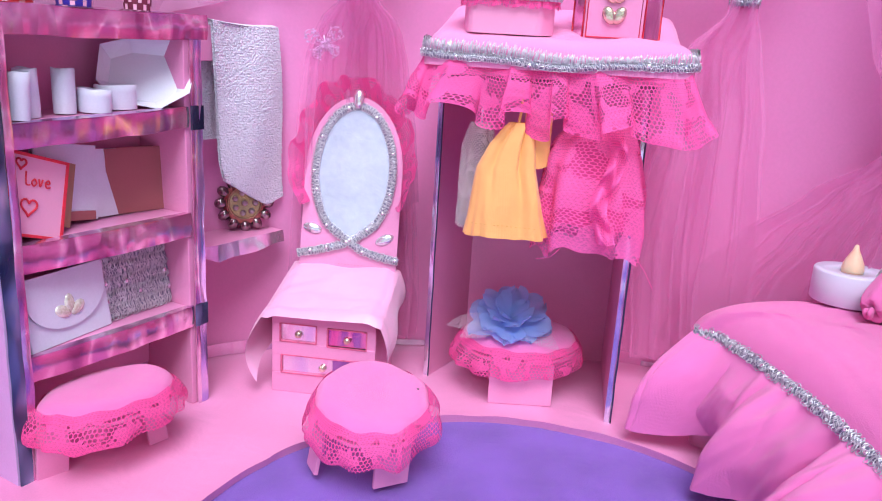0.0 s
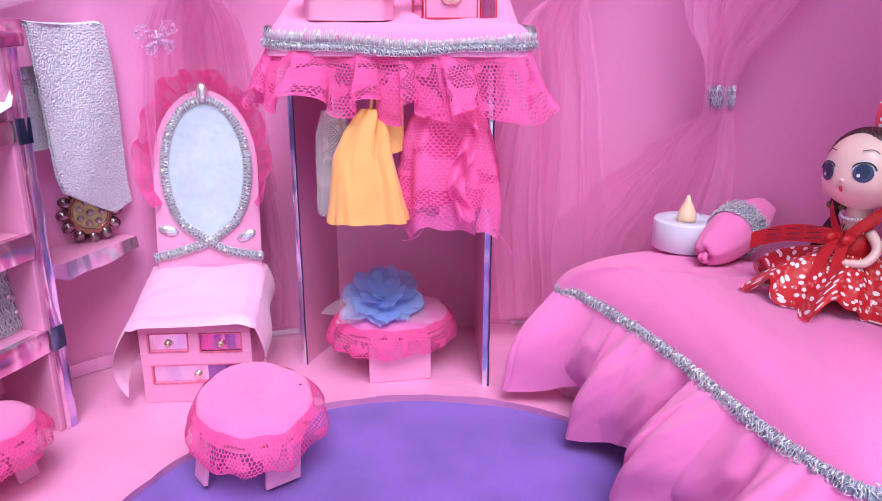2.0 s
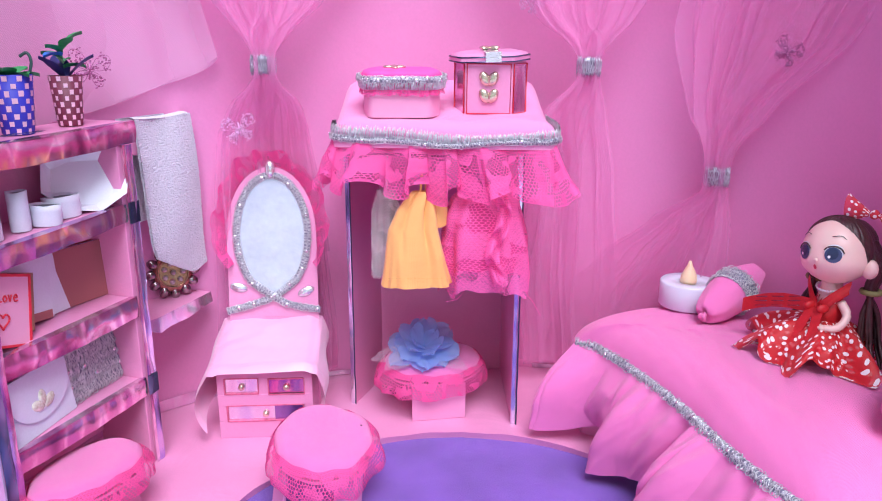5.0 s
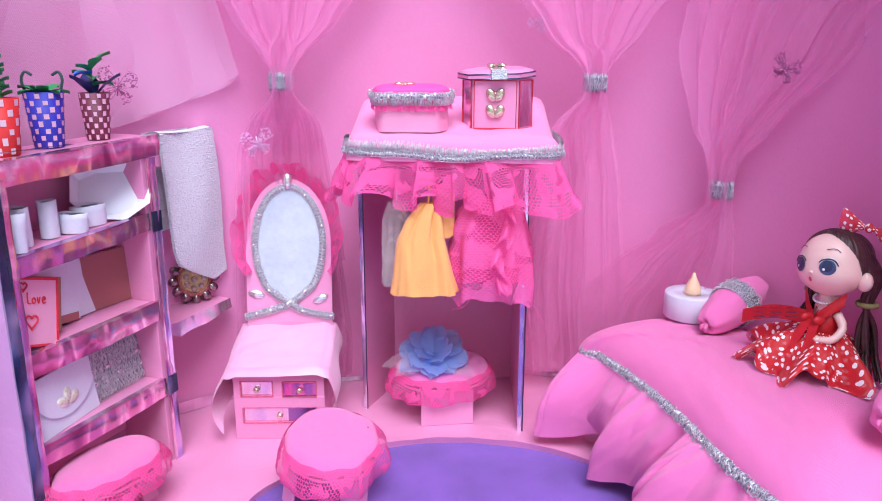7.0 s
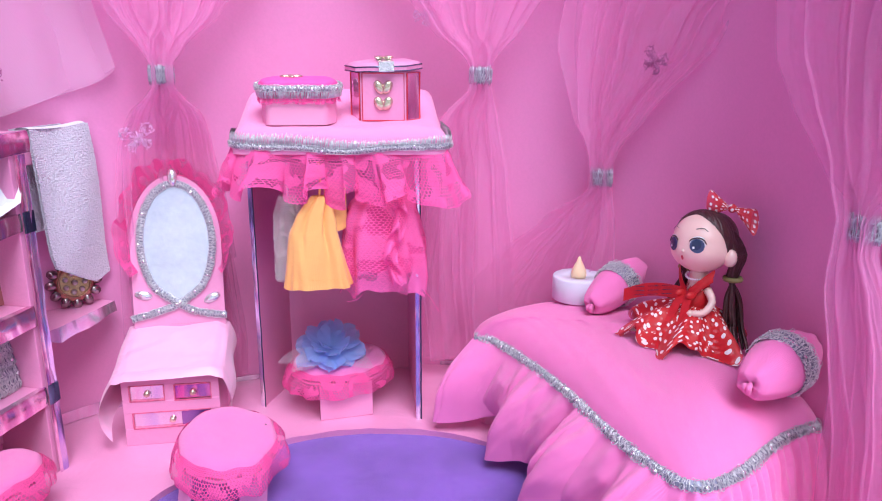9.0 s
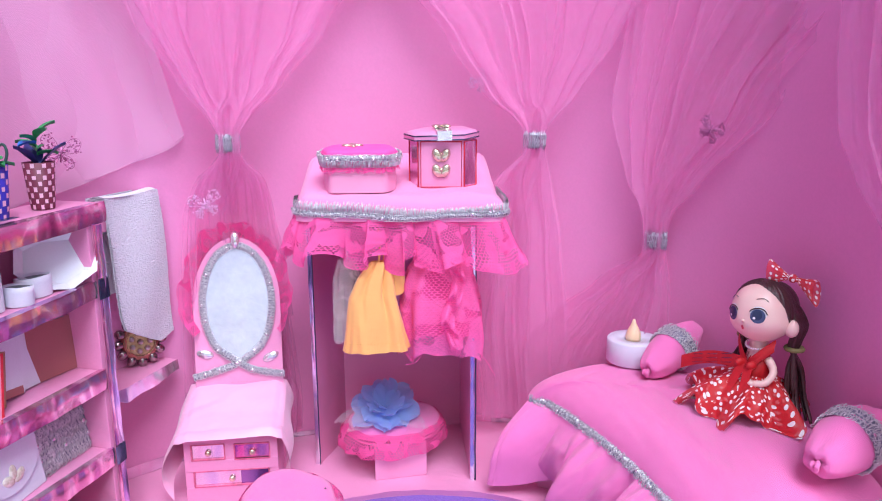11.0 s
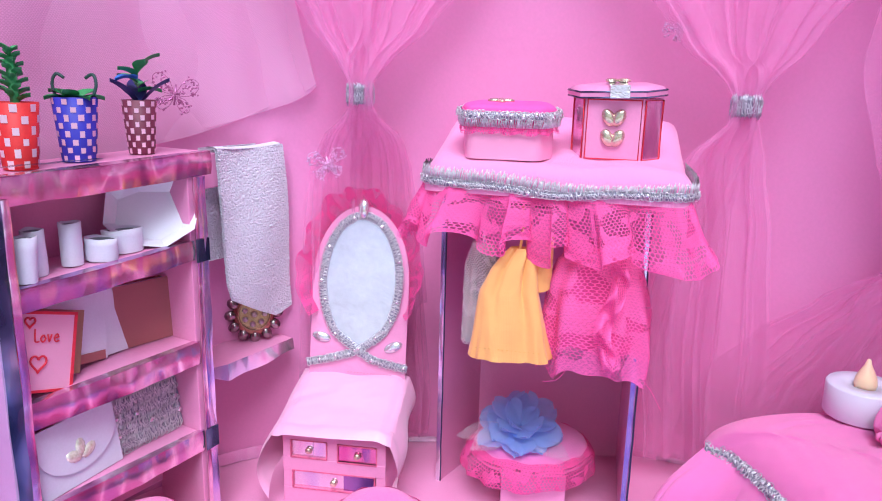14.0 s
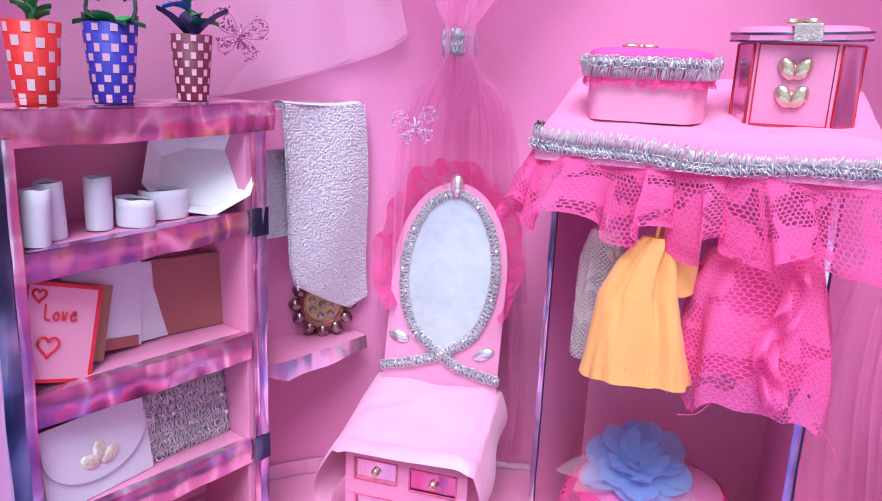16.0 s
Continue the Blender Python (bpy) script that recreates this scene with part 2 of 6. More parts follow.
HOLO_VIOLET = foil("dark_violet_foil", [(0.3, (0.12, 0.06, 0.25)), (0.5, (0.3, 0.16, 0.45)), (0.7, (0.4, 0.2, 0.5))], scale=50.0, crumple=0.25)
SILVER_FOIL = foil("silver_foil", [(0.3, (0.45, 0.42, 0.5)), (0.5, (0.85, 0.82, 0.88)), (0.7, (0.62, 0.58, 0.68))], scale=60.0, crumple=0.5)
SILVER = surf("silver_thread", (0.86, 0.86, 0.93), rough=0.28, metal=0.45, var=0.45, scale=500, bump=0.2)
# darker, greyer version of the silver thread for the bed's trimming
SILVER_M = surf("grey_silver_thread", (0.70, 0.70, 0.79), rough=0.28, metal=0.55, var=0.5, scale=500, bump=0.2)
SILVER_T = surf("dull_silver_thread", (0.62, 0.62, 0.72), rough=0.3, metal=0.55, var=0.5, scale=700, bump=0.2)
SILVER_D = surf("silver_backing", (0.27, 0.27, 0.36), rough=0.5, metal=0.4, var=0.3, scale=300, bump=0.4)
PURSE = surf("silver_fabric", (0.60, 0.60, 0.70), rough=0.45, metal=0.4, var=0.2, scale=300, bump=0.4)
GEM = surf("clear_gem", (0.86, 0.86, 0.88), rough=0.12, metal=0.75, var=0.25, scale=300, bump=0.3, coat=0.6)
GOLD = surf("gold_gem", (0.76, 0.66, 0.48), rough=0.22, metal=0.85, var=0.35, scale=250, bump=0.3, coat=0.3)
SMOKY = surf("smoky_stone", (0.55, 0.48, 0.46), rough=0.08, metal=0.3, var=0.3, scale=400, coat=0.8)
BRONZE = surf("copper_brooch", (0.42, 0.22, 0.15), rough=0.24, metal=0.95, var=0.3, scale=200, bump=0.2)
PEWTER = surf("pewter", (0.34, 0.27, 0.27), rough=0.2, metal=0.95, var=0.35, scale=200, bump=0.2)
WHITE = surf("white_paper", (0.70, 0.71, 0.80), rough=0.55, var=0.06, scale=60, bump=0.1)
GREYP = surf("cup_inside_grey", (0.27, 0.27, 0.31), rough=0.7, var=0.1, scale=90)
BROWN = surf("brown_card", (0.36, 0.12, 0.12), rough=0.5, var=0.06, scale=40)
TAN = surf("tan_card", (0.36, 0.2, 0.12), rough=0.6, var=0.1)
MIRROR = surf("silvered_sheet", (0.74, 0.77, 0.88), rough=0.22, metal=0.6, var=0.13, scale=34, fine=200, bump=0.14, dist=0.0006, crease=0.10)
RED_SOFT = surf("rubbed_red_pencil", (0.66, 0.12, 0.24), rough=0.6, var=0.35, scale=250)
RED = surf("red_pencil", (0.75, 0.03, 0.06), rough=0.6, var=0.15, scale=200)
YELLOW = weave("yellow_cotton", (0.98, 0.50, 0.16), pitch=0.0006, through_light=0.12, strength=0.2, crease=0.15)


def chiffon(name, col, clear=0.12, glow=0.4):
    """Thin cloth that lets some light through."""
    m = surf(name, col, rough=0.65, var=0.07, scale=60, fine=1500, bump=0.2, sheen=0.4)
    nt = m.node_tree
    p = nt.nodes["Principled BSDF"]
    tl, tr = nt.nodes.new("ShaderNodeBsdfTranslucent"), nt.nodes.new("ShaderNodeBsdfTransparent")
    tl.inputs["Color"].default_value = (*col, 1)
    a, c = nt.nodes.new("ShaderNodeMixShader"), nt.nodes.new("ShaderNodeMixShader")
    a.inputs[0].default_value, c.inputs[0].default_value = glow, clear
    nt.links.new(p.outputs[0], a.inputs[1])
    nt.links.new(tl.outputs[0], a.inputs[2])
    nt.links.new(a.outputs[0], c.inputs[1])
    nt.links.new(tr.outputs[0], c.inputs[2])
    nt.links.new(c.outputs[0], nt.nodes["Material Output"].inputs["Surface"])
    return m


BLUE = chiffon("blue_chiffon", (0.40, 0.58, 0.95), clear=0.2, glow=0.5)


def boucle(name, col, cell=0.0021):
    """Looped knitting: rounded knots of yarn."""
    m, nt, p = nodes_of(name)
    tc = nt.nodes.new("ShaderNodeTexCoord")
    vo = add(nt, "ShaderNodeTexVoronoi", Scale=1 / cell, Randomness=0.9)
    n = add(nt, "ShaderNodeTexNoise", Scale=1500.0, Detail=2.0)
    for k in (vo, n):
        nt.links.new(tc.outputs["Object"], k.inputs["Vector"])
    inv = nt.nodes.new("ShaderNodeMath")
    inv.operation = "MULTIPLY_ADD"
    inv.inputs[1].default_value = -1.0
    nt.links.new(vo.outputs["Distance"], inv.inputs[0])
    nt.links.new(n.outputs[0], inv.inputs[2])
    b = add(nt, "ShaderNodeBump", Strength=0.9, Distance=0.0010)
    nt.links.new(inv.outputs[0], b.inputs["Height"])
    nt.links.new(b.outputs[0], p.inputs["Normal"])
    # shade between the knots, put into the colour: darker away from each knot's middle
    r = nt.nodes.new("ShaderNodeValToRGB")
    r.color_ramp.elements[0].color, r.color_ramp.elements[1].color = (*col, 1), (*[c * 0.88 for c in col], 1)
    r.color_ramp.elements[0].position, r.color_ramp.elements[1].position = 0.35, 0.85
    nt.links.new(vo.outputs["Distance"], r.inputs[0])
    nt.links.new(r.outputs[0], p.inputs["Base Color"])
    p.inputs["Roughness"].default_value, p.inputs["Sheen Weight"].default_value = 0.9, 0.4
    return m


KNIT = boucle("white_knit", (0.80, 0.78, 0.86), cell=0.0014)
WAX = surf("white_plastic", (0.70, 0.70, 0.80), rough=0.35, var=0.02, bump=0.03)
FLAME = surf("flame_plastic", (0.98, 0.70, 0.46), rough=0.3, var=0.05, sub=0.4, bump=0.02)
BOXP = surf("pink_plastic", (0.90, 0.36, 0.56), rough=0.35, var=0.04, bump=0.03)
HOTPINK = surf("hot_pink_card", (0.92, 0.08, 0.38), rough=0.5, var=0.06)
DARK = surf("black_ink", (0.02, 0.02, 0.03), rough=0.5)


# ---- mesh helpers ----
class B:
    """A mesh in the making: vertices, faces, a material slot and cloth coordinates for each face."""

    def __init__(self):
        self.v, self.f, self.m, self.u, self.s, self.slot = [], [], [], [], [], 0

    def face(self, idx, uv=None, smooth=True):
        self.f.append(tuple(idx))
        self.m.append(self.slot)
        self.u.append(uv or [(self.v[i][0], self.v[i][1] + self.v[i][2]) for i in idx])
        self.s.append(smooth)

    def grid(self, nu, nv, fn, wrap=False, lu=1.0, lv=1.0, smooth=True):
        """A sheet of nu by nv cells through fn(u, v); wrap closes it in u."""
        o, cols = len(self.v), nu if wrap else nu + 1
        for j in range(nv + 1):
            for i in range(cols):
                self.v.append(tuple(fn(i / nu, j / nv)))
        for j in range(nv):
            for i in range(nu):
                a, b = o + j * cols + i, o + j * cols + (i + 1) % cols
                uv = [(i / nu * lu, j / nv * lv), ((i + 1) / nu * lu, j / nv * lv),
                      ((i + 1) / nu * lu, (j + 1) / nv * lv), (i / nu * lu, (j + 1) / nv * lv)]
                self.face((a, b, b + cols, a + cols), uv, smooth)
        return self

    def tube(self, pts, r, seg=6, closed=False, taper=None):
        pts = [Vector(p) for p in pts]
        n, o = len(pts), len(self.v)
        ref = V(0.13, 0.37, 0.92)
        for i, p in enumerate(pts):
            t = (pts[(i + 1) % n] - pts[i - 1]) if closed else pts[min(i + 1, n - 1)] - pts[max(i - 1, 0)]
            t = t.normalized() if t.length > 1e-9 else V(0, 0, 1)
            a = t.cross(ref)
            a = a.normalized() if a.length > 1e-4 else t.orthogonal().normalized()
            b = t.cross(a)
            rr = r * (taper(i / max(1, n - 1)) if taper else 1)
            for k in range(seg):
                w = TAU * k / seg
                self.v.append(tuple(p + a * (rr * math.cos(w)) + b * (rr * math.sin(w))))
        for i in range(n if closed else n - 1):
            j = (i + 1) % n
            for k in range(seg):
                l = (k + 1) % seg
                self.face((o + i * seg + k, o + i * seg + l, o + j * seg + l, o + j * seg + k))
        if not closed:
            self.face([o + k for k in range(seg)][::-1])
            self.face([o + (n - 1) * seg + k for k in range(seg)])
        return self

    def box(self, x0, x1, y0, y1, z0, z1, bev=0.0006, seg=2, m=None):
        bm = bmesh.new()
        bmesh.ops.create_cube(bm, size=1.0)
        for v in bm.verts:
            v.co = V(x0 + (v.co.x + 0.5) * (x1 - x0), y0 + (v.co.y + 0.5) * (y1 - y0), z0 + (v.co.z + 0.5) * (z1 - z0))
        if bev:
            bmesh.ops.bevel(bm, geom=bm.edges[:], offset=bev, segments=seg, affect="EDGES", profile=0.6)
        return self.take(bm, m, smooth=False)

    def take(self, bm, m=None, smooth=True):
        o = len(self.v)
        bm.verts.index_update()
        self.v += [tuple(m @ v.co) if m else tuple(v.co) for v in bm.verts]
        for f in bm.faces:
            self.face([o + v.index for v in f.verts], None, smooth)
        bm.free()
        return self

    def ball(self, c, r, seg=16, rings=10, m=None):
        """An ellipsoid of half-axes r."""
        def fn(u, v):
            a, b = TAU * u, math.pi * v
            p = V(r[0] * math.sin(b) * math.cos(a), r[1] * math.sin(b) * math.sin(a), r[2] * math.cos(b))
            return (m @ p if m else p) + Vector(c)
        return self.grid(seg, rings, fn, wrap=True, lu=TAU * r[0], lv=math.pi * r[2])

    def lathe(self, prof, seg=24, sx=1.0, sy=1.0, c=(0, 0, 0)):
        """prof: (radius, height) from one end to the other."""
        n = len(prof) - 1

        def fn(u, v):
            r, z = prof[round(v * n)]
            return V(c[0] + sx * r * math.cos(TAU * u), c[1] + sy * r * math.sin(TAU * u), c[2] + z)
        return self.grid(seg, n, fn, wrap=True, lu=TAU * max(r for r, z in prof), lv=sum(math.dist(prof[i], prof[i + 1]) for i in range(n)))

    def prism(self, pts, z0, z1):
        """A plate from a flat outline, counter-clockwise."""
        o, n = len(self.v), len(pts)
        self.v += [(x, y, z0) for x, y in pts] + [(x, y, z1) for x, y in pts]
        self.face(range(o, o + n)[::-1], None, False)
        self.face(range(o + n, o + 2 * n), None, False)
        for i in range(n):
            j = (i + 1) % n
            self.face((o + i, o + j, o + n + j, o + n + i), None, False)
        return self

    def pad(self, outline, z0, z1, seg=9, power=2.6, lumps=0.0, skirt=True):
        """A stuffed pad over a flat outline: domed on top, round at the rim."""
        n = len(outline)
        cx, cy = sum(p[0] for p in outline) / n, sum(p[1] for p in outline) / n

        def fn(u, v):
            x, y = outline[round(u * n) % n]
            r = math.sin(v * math.pi / 2)
            h = (1 - r ** power) ** (1 / 2.2) if r < 1 else 0.0
            px, py = cx + (x - cx) * r, cy + (y - cy) * r
            d = lumps * noise.noise(V(px * 35, py * 35, z1 * 50))
            return V(px, py, z0 + (z1 - z0) * h + d * (1 - r ** 8))
        self.grid(n, seg, fn, wrap=True, lu=0.3, lv=0.1)
        if skirt:
            o = len(self.v)
            self.v += [(x, y, z0) for x, y in outline]
            self.face(range(o, o + n)[::-1])
        return self


def mesh(name, b, mats):
    me = bpy.data.meshes.new(name)
    me.from_pydata(b.v, [], b.f)
    me.materials.clear()
    for m in (mats if isinstance(mats, (list, tuple)) else [mats]):
        me.materials.append(m)
    uv = me.uv_layers.new(name="UVMap")
    uv.data.foreach_set("uv", [c for f in b.u for p in f for c in p])
    me.polygons.foreach_set("material_index", b.m)
    me.polygons.foreach_set("use_smooth", b.s)
    me.update()
    return me


def part(name, b, mats, parent, label=""):
    ob = new(name, mesh(name, b, mats))
    ob.parent = parent
    return tagged(ob, label) if label else ob


def thing(name, m, label, category, group="", kind="", b=None, mats=None):
    """A top-level thing: an Empty at its base, or a mesh where b is given."""
    ob = new(name, mesh(name, b, mats) if b else None)
    ob.matrix_world = m
    if not b:
        ob.empty_display_size = 0.01
    return tagged(ob, label, category, group, kind)


def axes(o, x, y, z=(0, 0, 1)):
    """The pose with its origin at o and its axes along x, y and z."""
    m = Matrix.Identity(4)
    for i, a in enumerate((x, y, z)):
        m.col[i][:3] = Vector(a).normalized()
    m.col[3][:3] = o
    return m


def resample(pts, step, closed=False):
    pts = [Vector(p) for p in pts] + ([Vector(pts[0])] if closed else [])
    out, carry = [], 0.0
    for a, b in zip(pts, pts[1:]):
        l = (b - a).length
        d = carry
        while d < l:
            out.append(a.lerp(b, d / l))
            d += step
        carry = d - l
    return out


def smooth_path(pts, n=12, closed=False):
    """A Catmull-Rom curve through pts."""
    pts = [Vector(p) for p in pts]
    out, k = [], len(pts)
    for i in range(k if closed else k - 1):
        g = (lambda j: pts[j % k]) if closed else (lambda j: pts[max(0, min(k - 1, j))])
        a, b, c, d = g(i - 1), g(i), g(i + 1), g(i + 2)
        for s in range(n):
            t = s / n
            out.append(0.5 * (2 * b + (c - a) * t + (2 * a - 5 * b + 4 * c - d) * t * t + (3 * b - a - 3 * c + d) * t ** 3))
    if not closed:
        out.append(pts[-1])
    return out


def braid(parent, pts, normal, width, closed=False, step=0.0006, seed=1, sequins=0.02, wild=0.5, thread=None):
    """Silver thread trimming along pts; normal(i, p) looks out of it."""
    rnd = random.Random(seed)
    c = resample(pts, step, closed)
    n = len(c)
    back, threads = B(), B()
    nor, side = [], []
    for i, p in enumerate(c):
        t = (c[(i + 1) % n] - c[i - 1]) if closed else c[min(i + 1, n - 1)] - c[max(i - 1, 0)]
        t.normalize()
        nn = Vector(normal(i / n, p))
        nn = (nn - t * nn.dot(t)).normalized()
        nor.append(nn)
        side.append(t.cross(nn))

    def ribbon(u, v):
        i = round(u * n) % n if closed else min(n - 1, round(u * (n - 1)))
        w = width * (v - 0.5) * (0.78 + 0.06 * math.sin(i * 0.9))
        return c[i] + side[i] * w + nor[i] * (0.0007 + 0.0006 * math.sin(math.pi * v))
    back.grid(n if closed else n - 1, 4, ribbon, wrap=closed)
    # thick threads across, and open loops that lap over both edges
    for i in range(1, n - 1, 2):
        t = (c[i + 1] - c[i - 1]).normalized()
        lean, up = 0.35 + wild * rnd.uniform(-1.2, 1.0), rnd.uniform(0.0006, 0.0018)
        reach = width * rnd.uniform(0.7, 0.95)
        pts2 = [c[i] + side[i] * (q * reach) + t * (lean * width * 0.35 * math.sin(q * 5.5)) + nor[i] * (up + 0.0009 * math.cos(q * math.pi)) for q in (-0.5, -0.25, 0, 0.25, 0.5)]
        threads.tube(pts2, rnd.uniform(0.00020, 0.00036), 4)
    stride = max(2, int(0.0024 / step))
    for sgn in (-1, 1):
        for i in range(2, n - 2, stride):
            t = (c[i + 1] - c[i - 1]).normalized()
            la, lb = 0.0015 + wild * rnd.uniform(-0.0009, 0.0008), width * (0.22 + wild * rnd.uniform(-0.09, 0.09))
            tip, roll = wild * rnd.uniform(-1.1, 1.1), wild * rnd.uniform(-1.4, 1.4)
            o = c[i] + side[i] * (sgn * width * (0.28 + wild * rnd.uniform(-0.13, 0.08))) + nor[i] * rnd.uniform(0.0010, 0.0024)
            ring = []
            for k in range(9):
                a = TAU * k / 9
                p = t * (la * math.cos(a)) + side[i] * (lb * math.sin(a) + roll * la * math.cos(a) * 0.5)
                ring.append(o + p + nor[i] * (tip * lb * math.sin(a) + 0.4 * roll * la * math.cos(a)))
            threads.tube(ring, rnd.uniform(0.00014, 0.00030), 4, closed=True)
    part("backing", back, SILVER_D, parent, "grey woven backing of the trimming")
    part("silver_braid", threads, thread or SILVER, parent, "looped silver thread trimming")
    i = int(sequins / step / 2) if sequins else n
    while i < n - 3:
        s = B()
        m = axes(c[i] + nor[i] * 0.0026 + side[i] * rnd.uniform(-0.2, 0.2) * width, side[i], nor[i].cross(side[i]), nor[i])
        s.ball((0, 0, 0), (0.0013, 0.0013, 0.0005), 8, 4)
        ob = part("sequin", s, GEM, parent, "small shiny sequin")
        ob.matrix_local = m
        i += int(sequins / step * rnd.uniform(0.6, 1.5))


def fringe_loops(parent, pts, normal, height, closed=False, step=0.0010, seed=1, pressed=None):
    """A dense narrow chain with thin open thread loops standing over it; pressed (middle, spread) is a stretch where they lie flat."""
    rnd = random.Random(seed)
    c = resample(pts, step, closed)
    n = len(c)
    loops = B()
    for i in range(1, n - 1):
        t = (c[i + 1] - c[i - 1]).normalized()
        nn = Vector(normal(i / n, c[i]))
        nn = (nn - t * nn.dot(t)).normalized()
        up = t.cross(nn)
        if up.z < 0:
            up = -up
        h = height * rnd.uniform(0.82, 1.06)
        if pressed:
            h *= 1 - 0.5 * math.exp(-((i / n - pressed[0]) / pressed[1]) ** 2)
        w, sl = rnd.uniform(0.0004, 0.0008), rnd.uniform(0.0, 0.0022)
        o = c[i] + nn * rnd.uniform(0.0004, 0.0012)
        loops.tube([o - t * w, o - t * (w - sl * 0.5) + up * h * 0.55 + nn * 0.0006, o + t * sl + up * h, o + t * (w + sl * 0.5) + up * h * 0.55 + nn * 0.0004, o + t * w], rnd.uniform(0.00024, 0.0004), 4)
    part("loop_fringe", loops, SILVER, parent, "open silver thread loops")


def ruffle(path, normal, depth, flare, pleats, amp, seed=0, nu=260, nv=14, taper=0.0, lu=None, tips=0.0, wide=(0.7, 1.3)):
    """A gathered strip of lace hanging from path: pleats that open towards its lower edge."""
    rnd = random.Random(seed)
    ph = [rnd.uniform(*wide) for _ in range(pleats + 2)]
    acc = [0.0]
    for p in ph:
        acc.append(acc[-1] + p)
    tot = acc[pleats]
    pts = resample(path, sum((Vector(b) - Vector(a)).length for a, b in zip(path, path[1:])) / nu)
    while len(pts) < nu + 1:
        pts.append(Vector(path[-1]))
    b = B()

    def fn(u, v):
        i = round(u * nu)
        p = pts[i]
        t = (pts[min(nu, i + 1)] - pts[max(0, i - 1)]).normalized()
        n = Vector(normal(u, p)).normalized()
        x = u * tot
        k = max(j for j in range(pleats + 1) if acc[j] <= x + 1e-9)
        w = TAU * (k + (x - acc[k]) / ph[k])
        a = amp * (0.25 + 0.75 * v) * (0.7 + 0.5 * noise.noise(V(u * 9, seed, 0)))
        dz = depth * v * (1 + taper * (u - 0.5)) * (1 + 0.16 * noise.noise(V(u * 14, seed + 3, 0))) + tips * v * math.cos(w) + 0.0012 * v ** 4 * abs(math.sin(u * nu * 0.17))
        a += 0.0016 * v * noise.noise(V(u * 40, v * 3, seed))
        sway = amp * 0.6 * v * noise.noise(V(u * 7, v * 1.5, seed + 8)) + 0.0012 * v * noise.noise(V(u * 55, v * 9, seed + 4))
        return p + n * (flare * v + sway + a * math.sin(w)) + t * (a * 0.55 * math.sin(2 * w + 0.6)) + V(0, 0, -dz)
    length = lu or (len(pts) * (pts[1] - pts[0]).length * 1.6)
    return b.grid(nu, nv, fn, lu=length, lv=depth * 1.1)


def ellipse(cx, cy, rx, ry, turn=0.0, n=48, wob=0.0, seed=0):
    out = []
    for i in range(n):
        a = TAU * i / n
        w = 1 + wob * noise.noise(V(math.cos(a) * 1.7 + seed, math.sin(a) * 1.7, seed))
        x, y = rx * w * math.cos(a), ry * w * math.sin(a)
        out.append((cx + x * math.cos(turn) - y * math.sin(turn), cy + x * math.sin(turn) + y * math.cos(turn)))
    return out


def rounded(pts, r=0.012, n=6):
    """A flat outline with its corners rounded."""
    out, k = [], len(pts)
    for i in range(k):
        p, a, c = Vector(pts[i]), Vector(pts[i - 1]), Vector(pts[(i + 1) % k])
        s, e = p + (a - p).normalized() * r, p + (c - p).normalized() * r
        for j in range(n + 1):
            t = j / n
            out.append(tuple(s.lerp(p, t).lerp(p.lerp(e, t), t)))
        m = max(1, int((c - p).length / 0.012))
        e2 = c + (p - c).normalized() * r
        for j in range(1, m):
            out.append(tuple(e.lerp(e2, j / m)))
    return out


